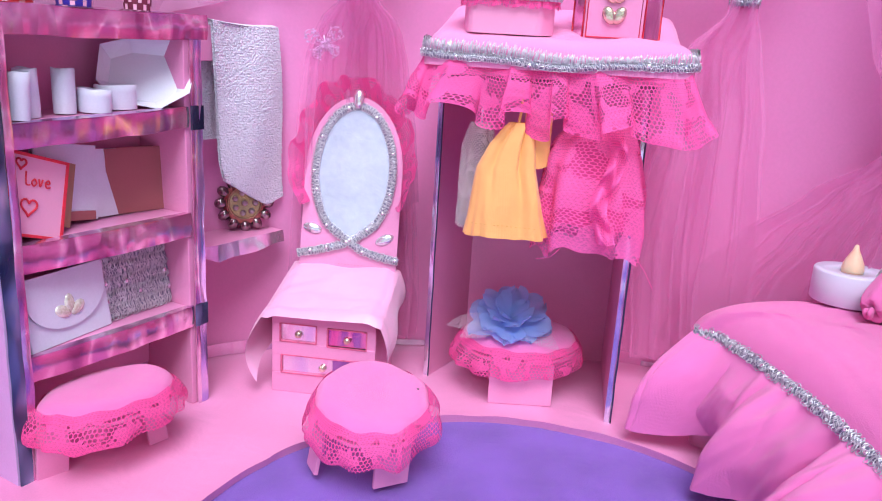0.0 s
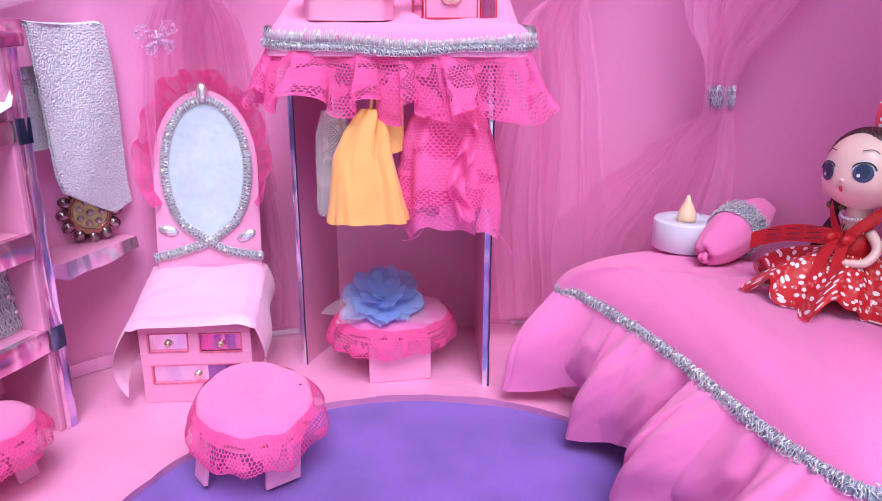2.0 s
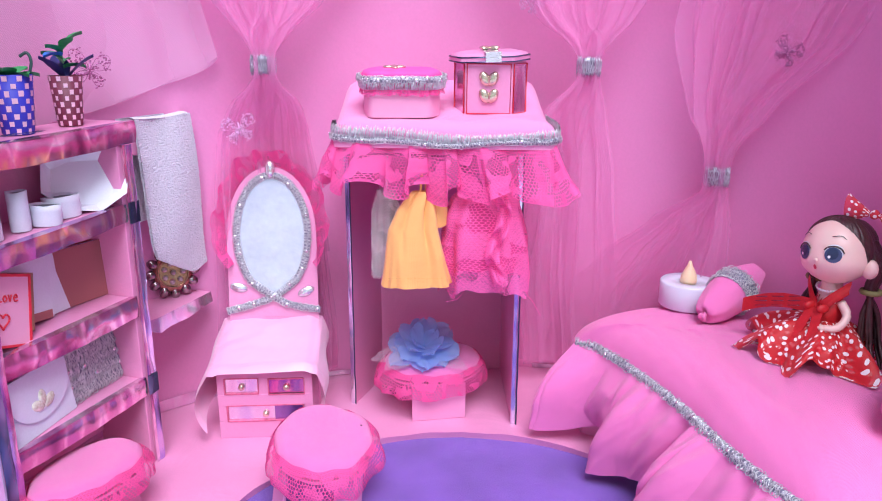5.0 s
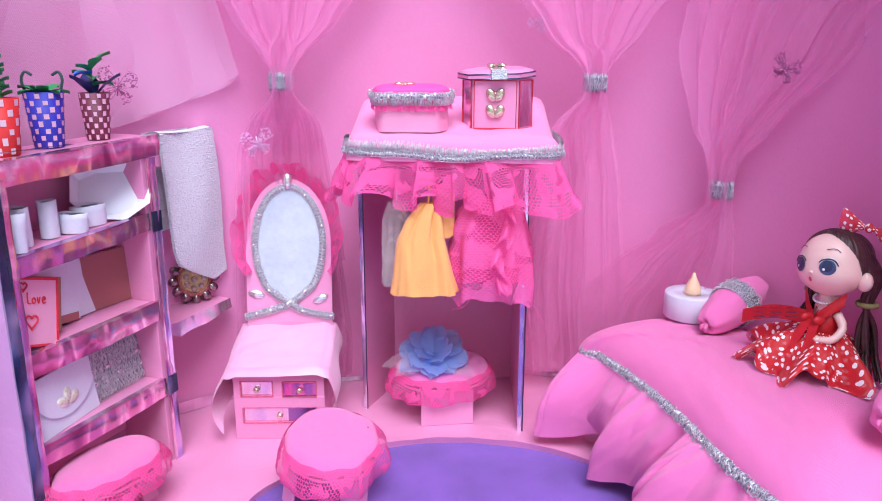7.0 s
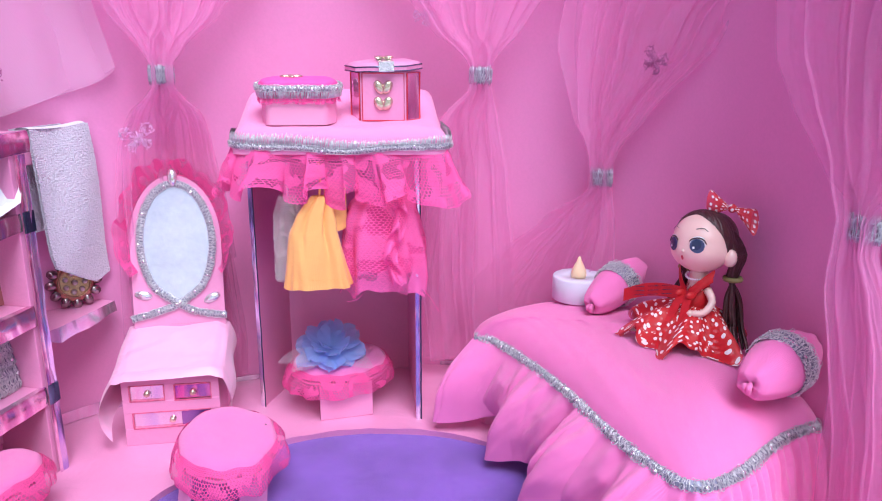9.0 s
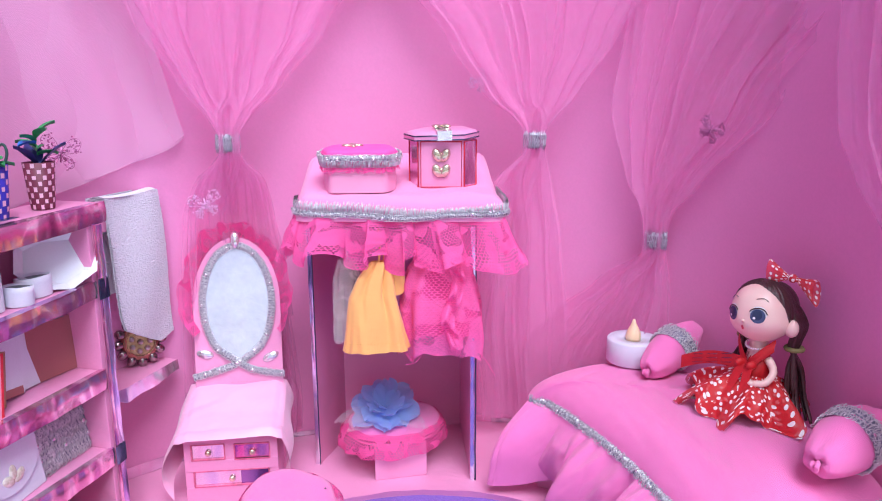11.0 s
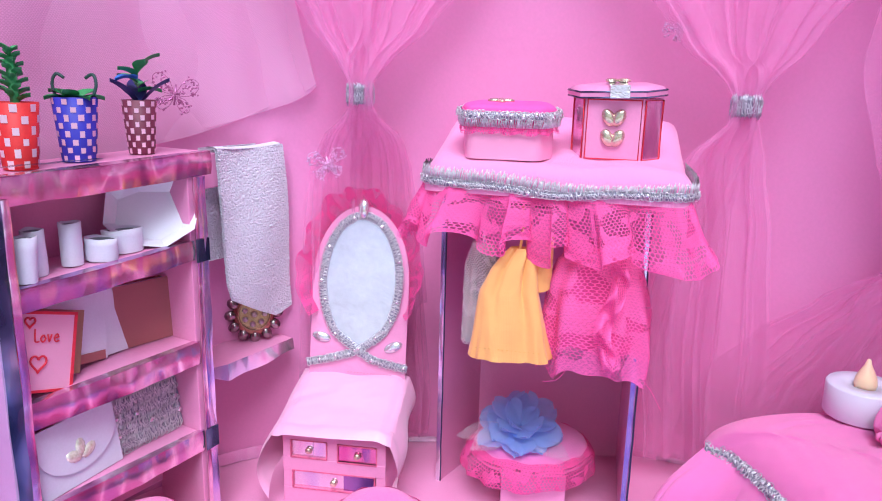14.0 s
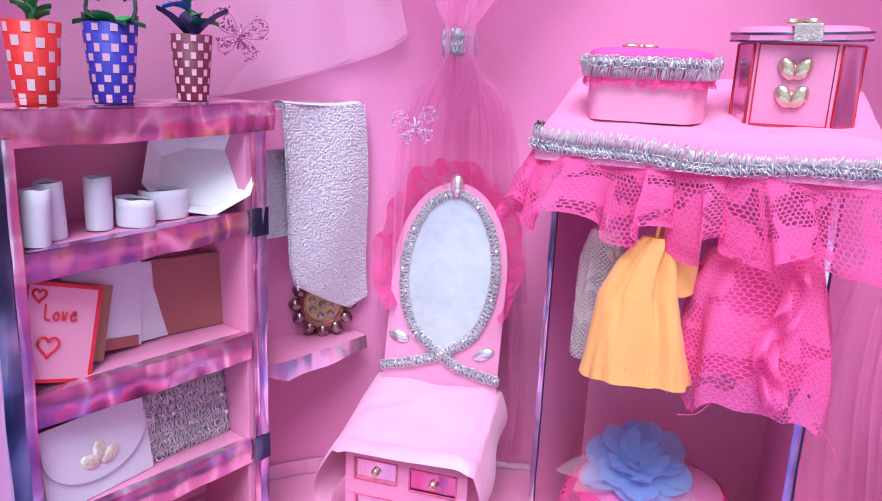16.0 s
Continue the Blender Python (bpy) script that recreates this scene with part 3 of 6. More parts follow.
# ---- the place ----
def build_setting():
    b = B()
    b.grid(96, 10, lambda u, v: wall_point(-0.32 + u * (math.pi + 0.64), 0.0, -0.01 + 0.56 * v))
    b.grid(96, 10, lambda u, v: wall_point(-0.32 + u * (math.pi + 0.64), -0.004, -0.01 + 0.56 * v))
    tagged(new("wall_curved", mesh("wall_curved", b, WALLP)), "curved pink card wall standing round the room", "wall", kind="structure")
    # the pink platform, cut out round the purple floor, its front edge a little torn and dented
    b = B()

    def edge(u):
        a = math.pi * (-0.28 + 1.56 * u)
        r = FR + 0.0016 * noise.noise(V(u * 22, 4, 0)) + 0.0018 * noise.noise(V(math.floor(u * 13) * 3.7, 1, 2))
        return V(FX + r * math.cos(a), FY + r * math.sin(a), 0)

    def plate(u, v):
        o = wall_point(math.pi * (-0.28 + 1.56 * u), 0.0)
        p = edge(u).lerp(o, v)
        p.z = 0.0016 * math.exp(-(v * 24) ** 2) * (0.6 + noise.noise(V(u * 30, 2, 2))) + 0.0007 * noise.noise(V(p.x * 40, p.y * 40, 1))
        return p
    b.grid(160, 24, plate)
    b.grid(160, 3, lambda u, v: edge(u) + V(0, 0, 0.0016 * (0.6 + noise.noise(V(u * 30, 2, 2))) * (1 - v) + 0.0007 * noise.noise(V(edge(u).x * 40, edge(u).y * 40, 1)) * (1 - v) - 0.0050 * v) + (edge(u) - V(FX, FY, 0)) * (0.01 * v))
    tagged(new("platform", mesh("platform", b, PINK)), "pink paper covered platform with a torn curved front edge", "floor", kind="structure")
    b = B()
    b.grid(96, 16, lambda u, v: V(FX + (WA + 0.02) * v * math.cos(TAU * u), CY - 0.02 + (WB + 0.02) * v * math.sin(TAU * u), -0.0045 + 0.0004 * noise.noise(V(v * 9, math.sin(TAU * u) * 5, math.cos(TAU * u) * 5))), wrap=True)
    tagged(new("floor", mesh("floor", b, PURPLE)), "purple felt floor", "floor", kind="structure")
    b = B()
    b.box(-1.2, 1.4, -1.6, 1.2, -0.03, -0.008, 0)
    tagged(new("ground", mesh("ground", b, WHITE)), "pale table top under the model room", "table top", kind="structure")
    # silver foil along the foot of the wall
    for i, (p0, p1, h) in enumerate(((2.02, 2.62, 0.010), (1.60, 1.86, 0.0045), (0.80, 1.20, 0.004))):
        b = B()
        b.grid(40, 2, lambda u, v: wall_point(p0 + (p1 - p0) * u, 0.0012 + 0.0008 * noise.noise(V(u * 12, i, v)), 0.0005 + h * v))
        tagged(new("baseboard", mesh("baseboard", b, SILVER_FOIL if i else HOLO_PALE)), "crumpled silver foil strip along the wall's foot", "baseboard", kind="structure")


# ---- the bookshelf ----
SA, SB = V(-0.149, 0.329, 0), V(-0.094, 0.432, 0)
SD = (SB - SA).normalized()
SN = V(SD.y, -SD.x, 0)
SHELF = axes(SA, SD, -SN)          # x along its front, y into it, z up
SW, SDEEP = 0.127, 0.042
LEVELS = ((0.2265, 0.240), (0.1765, 0.188), (0.111, 0.125), (0.053, 0.066))
SAG = (0.0040, 0.0060, 0.001, 0.0)                 # how much lower each board hangs at its outer end


def build_shelf():
    t = thing("bookshelf", SHELF, "pink paper bookshelf edged with holographic foil, half full", "bookshelf")
    for x0, x1 in ((0.0, 0.0035), (SW - 0.014, SW - 0.010)):
        part("side_panel", B().box(x0, x1, 0.0005, SDEEP, 0, 0.234, 0.0006), PINK, t)
    # outer side: pink paper with the sky's bluish light put into its colour
    part("side_panel", B().box(-0.0012, 0.0, 0.0, SDEEP, 0, 0.226, 0), surf("skylit_pink_paper", (0.66, 0.46, 0.76), rough=0.35, var=0.1, scale=14, coat=0.2, crease=0.4), t, "side covered in shiny pink paper, sky light painted in as lavender")
    part("back_panel", B().box(0.0036, SW - 0.0142, SDEEP - 0.002, SDEEP, 0.02, 0.2265, 0), PINK, t)
    for i, (z0, z1) in enumerate(LEVELS):
        x1 = SW + 0.001 if i == 0 else SW - 0.0142
        part("shelf", B().box(0.0036 if i else -0.004, x1, 0.0008, SDEEP - 0.0022 if i else SDEEP, z1 - 0.006, z1, 0.0005), PINK, t).matrix_local = pose(x1, 0, z1, 0, -math.degrees(math.asin(SAG[i] / x1)), 0) @ pose(-x1, 0, -z1)
        e = B()
        bow = 0.002
        e.grid(40, 3, lambda u, v: V((0.0036 if i else -0.006) + (x1 + 0.002 - (0.0036 if i else -0.006)) * u, -0.0006 - 0.0006 * math.sin(v * 3.1) + 0.0006 * noise.noise(V(u * 8, i * 3, v)),
                                     z0 + (z1 + 0.0004 - z0) * v - bow * 0.5 * math.sin(u * math.pi) + 0.0006 * noise.noise(V(u * 6, i, 9)) - SAG[i] * (1 - u)))
        e.grid(40, 1, lambda u, v: V((0.0036 if i else -0.006) + (x1 + 0.002 - (0.0036 if i else -0.006)) * u, -0.0012 + 0.004 * v, z1 + 0.0006 - bow * 0.5 * math.sin(u * math.pi) * (1 - v) - SAG[i] * (1 - u)))
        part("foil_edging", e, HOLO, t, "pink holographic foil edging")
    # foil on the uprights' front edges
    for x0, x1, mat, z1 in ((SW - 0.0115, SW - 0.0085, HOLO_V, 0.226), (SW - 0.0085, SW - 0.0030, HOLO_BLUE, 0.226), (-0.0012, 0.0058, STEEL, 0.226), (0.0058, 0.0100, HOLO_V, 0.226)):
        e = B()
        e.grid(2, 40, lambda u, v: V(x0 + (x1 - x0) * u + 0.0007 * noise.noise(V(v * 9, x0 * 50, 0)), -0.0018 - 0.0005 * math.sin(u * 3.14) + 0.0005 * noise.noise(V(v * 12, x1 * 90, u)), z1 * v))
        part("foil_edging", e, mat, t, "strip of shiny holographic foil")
    # the outer sides' return, covered in paper
    part("side_panel", B().box(SW - 0.0098, SW - 0.006, 0.0005, SDEEP, 0.0, 0.226, 0.0005), PINK, t)
    part("foil_patch", B().grid(12, 2, lambda u, v: V(-0.003 + 0.064 * u, 0.0002 + 0.006 * v, 0.2405 + 0.0002 * math.sin(u * 20))), STEEL, t, "strip of blue silver foil on the top")
    for zz in (0.188, 0.066):
        part("foil_patch", B().grid(3, 3, lambda u, v: V(SW - 0.0125 + 0.0105 * u, -0.0024 - 0.0004 * math.sin(u * 5), zz - 0.013 + 0.014 * v)), STEEL, t, "patch of wrinkled silver foil")
    return t


def build_pots():
    rnd = random.Random(5)
    for u, w, name, col, r, h in ((0.0270, 0.016, "red", (0.72, 0.03, 0.03), 0.0104, 0.032), (0.0600, 0.0195, "blue", (0.03, 0.03, 0.42), 0.0111, 0.033), (0.0985, 0.0195, "maroon", (0.16, 0.02, 0.05), 0.0094, 0.030)):
        dark = surf(name + "_paper", col, rough=0.55, var=0.12, scale=150)
        t = thing("flower_pot", SHELF @ pose(u, w, 0.2403 - SAG[0] * (1 - u / 0.128), 0, 0, -62 + rnd.uniform(-9, 9)), name + " and white woven paper pot with paper leaves", "flower pot", "pots on the bookshelf")
        prof = [(0, 0.0006), (r * 0.72, 0.0), (r * 0.76, 0.002), (r, h), (r * 0.93, h), (r * 0.7, 0.004), (0, 0.004)]
        part("pot", B().lathe(prof, 26), dark, t)
        w_, rows, cols = B(), 8, 18
        if name == "red":
            rows, cols = 6, 14
        for j in range(rows):
            for i in range(cols):
                if (i + j) % 2:
                    continue
                a0 = (i + rnd.uniform(0.08, 0.2)) / cols * TAU
                a1 = (i + rnd.uniform(0.82, 0.94)) / cols * TAU
                z0, z1 = h * (j + rnd.uniform(0.08, 0.22)) / rows, h * (j + rnd.uniform(0.80, 0.94)) / rows
                o = len(w_.v)
                for zz in (z0, z1):
                    rr = r * (0.755 + 0.245 * zz / h) + 0.00016
                    for a in (a0, (a0 + a1) / 2, a1):
                        w_.v.append((rr * math.cos(a), rr * math.sin(a), zz))
                w_.face((o, o + 1, o + 4, o + 3))
                w_.face((o + 1, o + 2, o + 5, o + 4))
        part("weave", w_, surf("pale_pink_strip", (0.80, 0.50, 0.62), rough=0.6) if name != "red" else surf("pale_strip", (0.82, 0.62, 0.68), rough=0.6), t, "pale squares of the paper weave")
        green = surf("green_paper_" + name, (0.03, 0.30, 0.09), rough=0.55, var=0.25, scale=200)
        leaves = []
        if name == "red":
            part("stem", B().tube([(0, 0, 0.01), (0.0005, 0, 0.033), (0, 0, 0.052)], 0.0022, 6), green, t)
            for k in range(26):
                leaves.append((0.030 + 0.0010 * k, 2.4 * k, 0.0082 - 0.00016 * k, 0.0042, 1.0, green))
        elif name == "blue":
            for k in range(7):
                leaves.append((h - 0.003, TAU * k / 7 + 0.3, 0.0145, 0.0105, 0.55 + 0.25 * (k % 2), green))
            for sgn in (-1, 1):
                g = B().tube(smooth_path([(sgn * r * 0.75, 0, h - 0.004), (sgn * r * 1.02, 0.001, h + 0.006), (sgn * r * 0.86, 0.002, h + 0.0115), (sgn * r * 0.5, 0.002, h + 0.0095)], 5), 0.0009, 5)
                part("curled_strip", g, surf("dark_green_paper", (0.02, 0.07, 0.06), rough=0.5), t, "curled dark green paper strip")
        else:
            blue = surf("blue_paper", (0.04, 0.22, 0.70), rough=0.5)
            navy = surf("navy_paper", (0.02, 0.03, 0.16), rough=0.5)
            for k in range(6):
                leaves.append((h + 0.004 + 0.0025 * k, TAU * k / 5 + 0.6, 0.0125, 0.0085, 0.45 + 0.12 * k, green))
            leaves += [(h - 0.004, 0.4, 0.017, 0.011, 1.3, navy), (h + 0.011, 4.3, 0.014, 0.0085, 0.35, blue), (h - 0.004, 2.2, 0.017, 0.011, 1.3, navy), (h - 0.004, 4.2, 0.016, 0.010, 1.3, navy)]
        for z, a, l, w2, rise, mat in leaves:
            lf = B()
            lf.grid(6, 2, lambda s, v: V(math.cos(a) * l * s - math.sin(a) * w2 * (v - 0.5) * math.sin(min(1, s * 0.92 + 0.08) * 3.1),
                                         math.sin(a) * l * s + math.cos(a) * w2 * (v - 0.5) * math.sin(min(1, s * 0.92 + 0.08) * 3.1),
                                         z + l * rise * s - l * 0.45 * s * s + 0.004 * abs(v - 0.5)))
            part("leaf", lf, mat, t)


def build_shelf_things():
    z = LEVELS[1][1] + 0.0002
    # rolled paper cups
    for u, w, r, h, sx, lean in ((0.0185, 0.007, 0.0056, 0.0225, 1, 2.5), (0.0285, 0.014, 0.0054, 0.0235, 1, -3), (0.0482, 0.015, 0.0055, 0.0228, 1.0, 1), (0.0625, 0.011, 0.0070, 0.0120, 1.22, -1.5), (0.0790, 0.015, 0.0080, 0.0130, 1.35, 1.5)):
        t = thing("paper_cup", SHELF @ pose(u, w, z - SAG[1] * (1 - u / 0.113) + 0.0002, lean * 0.6, lean, 20 * u * 100), ("tall" if h > 0.02 else "short oval") + " white rolled paper cup", "cup", "cups on the shelf")
        b = B()
        b.lathe([(r * 0.98, 0), (r * 1.01, h * 0.3), (r, h * 0.7), (r * 1.02, h), (r * 0.93, h + 0.0001), (r * 0.905, h * 0.5), (r * 0.90, 0.001), (0, 0.001)], 24, sx, 1.0)
        # rolled by hand: not quite round, its rim uneven
        b.v = [(x * (1 + 0.05 * noise.noise(V(x * 260, y * 260, u * 90))), y * (1 + 0.05 * noise.noise(V(y * 260, x * 260, u * 50))), zz + (0.0010 * noise.noise(V(x * 200, y * 200, u * 70)) if zz > h * 0.9 else 0)) for x, y, zz in b.v]
        part("wall", b, WHITE, t)
        part("seam", B().box(r * 0.985, r * 1.02, -0.0002, 0.0012, 0.0002, h, 0), WHITE, t, "overlapping paper edge")
        # inner skin, a darker grey than the white wall
        part("inside", B().lathe([(r * 0.845, h - 0.0012), (r * 0.83, h * 0.5), (r * 0.82, 0.0014), (0, 0.0014)], 24, sx, 1.0), GREYP, t, "darker grey inside")
    # the folded paper dish that leans at the back
    t = thing("paper_dish", SHELF @ pose(0.0985, 0.0150, z + 0.0165, 64, 0, -30) @ Matrix.Scale(1.2, 4), "white folded paper dish leaning on its edge", "dish")
    pts = [(-0.022, -0.004), (-0.014, -0.015), (0.004, -0.0175), (0.018, -0.010), (0.0225, 0.003), (0.014, 0.0165), (-0.006, 0.0175), (-0.019, 0.0125)]
    b = B()
    o = len(b.v)
    n = len(pts)
    b.v += [(x, y, 0.0025 + 0.0022 * ((i % 2))) for i, (x, y) in enumerate(pts)] + [(x * 0.74, y * 0.70, -0.0022) for x, y in pts]
    b.v += [(x, y, 0.0020 + 0.0022 * ((i % 2))) for i, (x, y) in enumerate(pts)] + [(x * 0.74, y * 0.70, -0.0028) for x, y in pts]
    for q in (0, 2 * n):
        for i in range(n):
            j = (i + 1) % n
            b.face((o + q + i, o + q + j, o + q + n + j, o + q + n + i), None, False)
        b.face([o + q + n + i for i in range(n)], None, False)
    part("sheet", b, surf("glossy_white_paper", (0.78, 0.80, 0.86), rough=0.22, var=0.03, coat=0.3), t)
    # books
    z = LEVELS[2][1] + 0.0002

    def book(name, m, w, h, d, cover, label, pages=WHITE, cat="book"):
        t = thing("book", m, label, cat, "books on the shelf")
        part("page_block", B().box(0.0008, w - 0.0008, 0.0005, d - 0.0005, 0.0006, h - 0.0008, 0.0003), pages, t)
        for y0, y1 in ((0, 0.0005), (d - 0.0005, d)):
            part("cover", B().grid(8, 8, lambda u, v: V(w * u, (y0 if y0 == 0 else y1) + 0.0006 * (u - 0.2) ** 2 * (-1 if y0 == 0 else 1), h * v)).grid(
                8, 8, lambda u, v: V(w * u, (y0 + 0.0004 if y0 == 0 else y1 - 0.0004) + 0.0006 * (u - 0.2) ** 2 * (-1 if y0 == 0 else 1), h * v)), cover, t)
        return t
    card = thing("greeting_card", SHELF @ pose(0.0032, 0.0012, z + 0.0060, -7, 17, 7) @ Matrix.Scale(1.1, 4), "pink card with a red hand-drawn border, lettered Love, with two hearts", "card")
    cover = surf("pink_card", (0.86, 0.40, 0.56), rough=0.4, var=0.04)
    cw, ch = 0.0305, 0.037
    part("front", B().box(0, cw, 0, 0.0006, 0, ch, 0.0002), cover, card)
    part("page_block", B().box(0.0004, cw + 0.0006, 0.0007, 0.0042, 0.0004, ch - 0.0006, 0.0003), WHITE, card)
    part("back", B().box(0, cw + 0.001, 0.0043, 0.0050, 0, ch + 0.0006, 0.0002), BROWN, card)
    rb = B()
    for x0, x1, z0, z1 in ((0, cw, 0, 0.0013), (0, cw, ch - 0.0014, ch), (0, 0.0011, 0, ch), (cw - 0.0016, cw, 0, ch)):
        rb.box(x0, x1, -0.0003, 0.0, z0, z1, 0)
    part("border", rb, RED, card, "red pencilled border")

    def heart(cx, cz, s):
        out = []
        for k in range(25):
            a = TAU * k / 24
            out.append(V(cx + s * 0.0625 * 16 * math.sin(a) ** 3, -0.0004, cz + s * 0.0625 * (13 * math.cos(a) - 5 * math.cos(2 * a) - 2 * math.cos(3 * a) - math.cos(4 * a))))
        return out
    part("heart", B().tube(heart(0.011, 0.0135, 0.0042), 0.0005, 5, True), RED, card)
    part("heart", B().tube(heart(0.0052, 0.032, 0.0026), 0.0005, 5, True), RED, card)
    # hand-lettered word
    strokes = [[(0.008, 0.029), (0.0085, 0.0235), (0.0105, 0.0232)], [(0.0125, 0.0262), (0.0113, 0.0245), (0.0125, 0.023), (0.0138, 0.0245), (0.0127, 0.0262)],
               [(0.0148, 0.0265), (0.0158, 0.0232), (0.0168, 0.0265)], [(0.0185, 0.0248), (0.0206, 0.0252), (0.0198, 0.0266), (0.0184, 0.025), (0.0192, 0.0232), (0.021, 0.0236)]]
    wb = B()
    for s in strokes:
        wb.tube(smooth_path([(x, -0.0004, zz) for x, zz in s], 5), 0.00038, 5)
    part("lettering", wb, RED, card, "red hand lettering")
    book("b", SHELF @ pose(0.0225, 0.0095, z + 0.0072, -6, 17, 10), 0.024, 0.034, 0.005, TAN, "small tan book with white pages leaning on others")
    part("lower_band", B().box(0.001, 0.0372, -0.0010, -0.0002, 0, 0.005, 0), BROWN, book("d", SHELF @ pose(0.0290, 0.0165, z + 0.0050, -6, 7, 7), 0.039, 0.041, 0.003, WHITE, "white paper book leaning with a brown band"), "brown band")
    book("e", SHELF @ pose(0.0615, 0.022, z + 0.0010, -5, 2, 6), 0.024, 0.038, 0.002, WHITE, "thin white notebook standing on the shelf")
    book("f", SHELF @ pose(0.0775, 0.0245, z + 0.0002, -3, 0, -5), 0.0375, 0.038, 0.006, BROWN, "brown covered book with loose white pages")
    # envelope bag and silver purse
    z = LEVELS[3][1] + 0.0002
    t = thing("envelope_bag", SHELF @ pose(0.0120, 0.003, z, -9, 0, 9) @ Matrix.Scale(1.12, 4), "white paper envelope bag with three gold gems", "handbag")
    part("back", B().box(0, 0.049, 0.001, 0.007, 0, 0.031, 0.0006), WHITE, t)
    part("front", B().box(0.001, 0.048, -0.0008, 0.0006, 0, 0.026, 0.0004), WHITE, t)
    flap = [(0.0, 0.0345)] + [(0.0225 - 0.0225 * math.cos(math.pi * k / 20), 0.0235 - 0.0165 * math.sin(math.pi * k / 20)) for k in range(21)] + [(0.045, 0.0345)]
    fb = B()
    fb.prism([(x, zz) for x, zz in flap], 0.0, 0.0007)
    f = part("flap", fb, WHITE, t)
    f.matrix_local = pose(0.0005, -0.0012, 0, 90 + 3, 0, 0)
    for a, cx, cz in ((90, 0.0235, 0.0185), (152, 0.0192, 0.0152), (28, 0.0278, 0.0152)):
        g = part("gem", B().ball((0, 0, 0), (0.0050, 0.0031, 0.0016), 10, 6), surf("pale_gold_gem", (0.90, 0.87, 0.58), rough=0.22, metal=0.25, var=0.45, scale=330, bump=0.8, coat=0.6), t, "drop shaped gold gem")
        g.matrix_local = pose(cx, -0.0024, cz, 90, 0, 0) @ pose(0, 0, 0, 0, 0, a)
    t = thing("silver_purse", SHELF @ pose(0.0545, 0.0145, z, -8, 0, 3) @ Matrix.Diagonal((1.30, 1.0, 1.18, 1.0)), "small purse covered with rows of silver braid", "handbag")
    part("body", B().box(0, 0.046, 0, 0.013, 0, 0.0355, 0.003, 3), PURSE, t)
    part("lining", B().box(0.002, 0.044, 0.003, 0.010, 0.034, 0.0368, 0.0008), HOTPINK, t, "hot pink lining at its mouth")
    for k in range(5):
        zz = 0.004 + 0.0069 * k
        braid(t, [(0.001, -0.0003, zz), (0.045, -0.0003, zz)], lambda u, p: (0, -1, 0), 0.0080, step=0.00048, seed=20 + k, sequins=0.016 if k in (1, 2) else 0, wild=0.25)


def build_towel():
    # the rail runs on from the bookshelf's top along the wall; the towel hangs over it
    t = thing("towel_rail", SHELF, "short pink paper rail fixed to the bookshelf", "towel rail")
    part("bar", B().box(SW, SW + 0.080, 0.020, 0.026, 0.214, 0.236, 0.0008), PINK, t)
    t = thing("towel", SHELF, "white knitted towel hanging over the rail", "towel")
    b = B()

    def knot(x, z):
        """The height of the looped stitches: uneven rows of small round knots."""
        best, i0, j0 = 0.0, math.floor(x / 0.0019), math.floor(z / 0.0016)
        for j in (j0 - 1, j0, j0 + 1):
            for i in (i0 - 1, i0, i0 + 1):
                h1, h2 = math.sin(i * 12.99 + j * 78.23) * 43758.5, math.sin(i * 39.35 + j * 11.14) * 24634.6
                h1, h2 = h1 - math.floor(h1), h2 - math.floor(h2)
                dx, dz = x - (i + 0.5 * (j % 2) + 0.2 + 0.6 * h1) * 0.0019, z - (j + 0.2 + 0.6 * h2) * 0.0016
                best = max(best, (0.6 + 0.6 * h2) * math.exp(-(dx * dx + dz * dz) / 4.6e-7))
        return best

    def front(u, v):
        x = 0.1505 + 0.0575 * u + 0.008 * v * v + 0.002 * math.sin(v * 5) - 0.002 * math.sin(v * 3.1) * (1 - u)
        z = 0.2390 - 0.121 * v - 0.0015 * math.sin(u * 3.1)
        # the lower corner is cut askew
        if v > 0.72:
            z += max(0.0, 0.72 - u) * (v - 0.72) * 0.10 + 0.011 * max(0.0, u - 0.80) / 0.2 * (v - 0.72)
        y = 0.0165 - 0.004 * math.sin(v * 2.6) + 0.0015 * math.sin(u * 5 + v * 4)
        return V(x, y - 0.0007 * knot(x, z), z)
    b.grid(150, 300, front)
    b.grid(30, 6, lambda u, v: V(0.1505 + 0.0575 * u, 0.0165 + 0.011 * v, 0.2390 + 0.001 * math.sin(v * 3.1) - 0.0015 * math.sin(u * 3.1)))
    b.grid(30, 40, lambda u, v: V(0.146 + 0.05 * u, 0.0285 + 0.001 * math.sin(v * 9), 0.2390 - 0.075 * v))
    b.grid(20, 60, lambda u, v: front(u, v) + V(0, 0.0022, 0))
    part("cloth", b, KNIT, t)


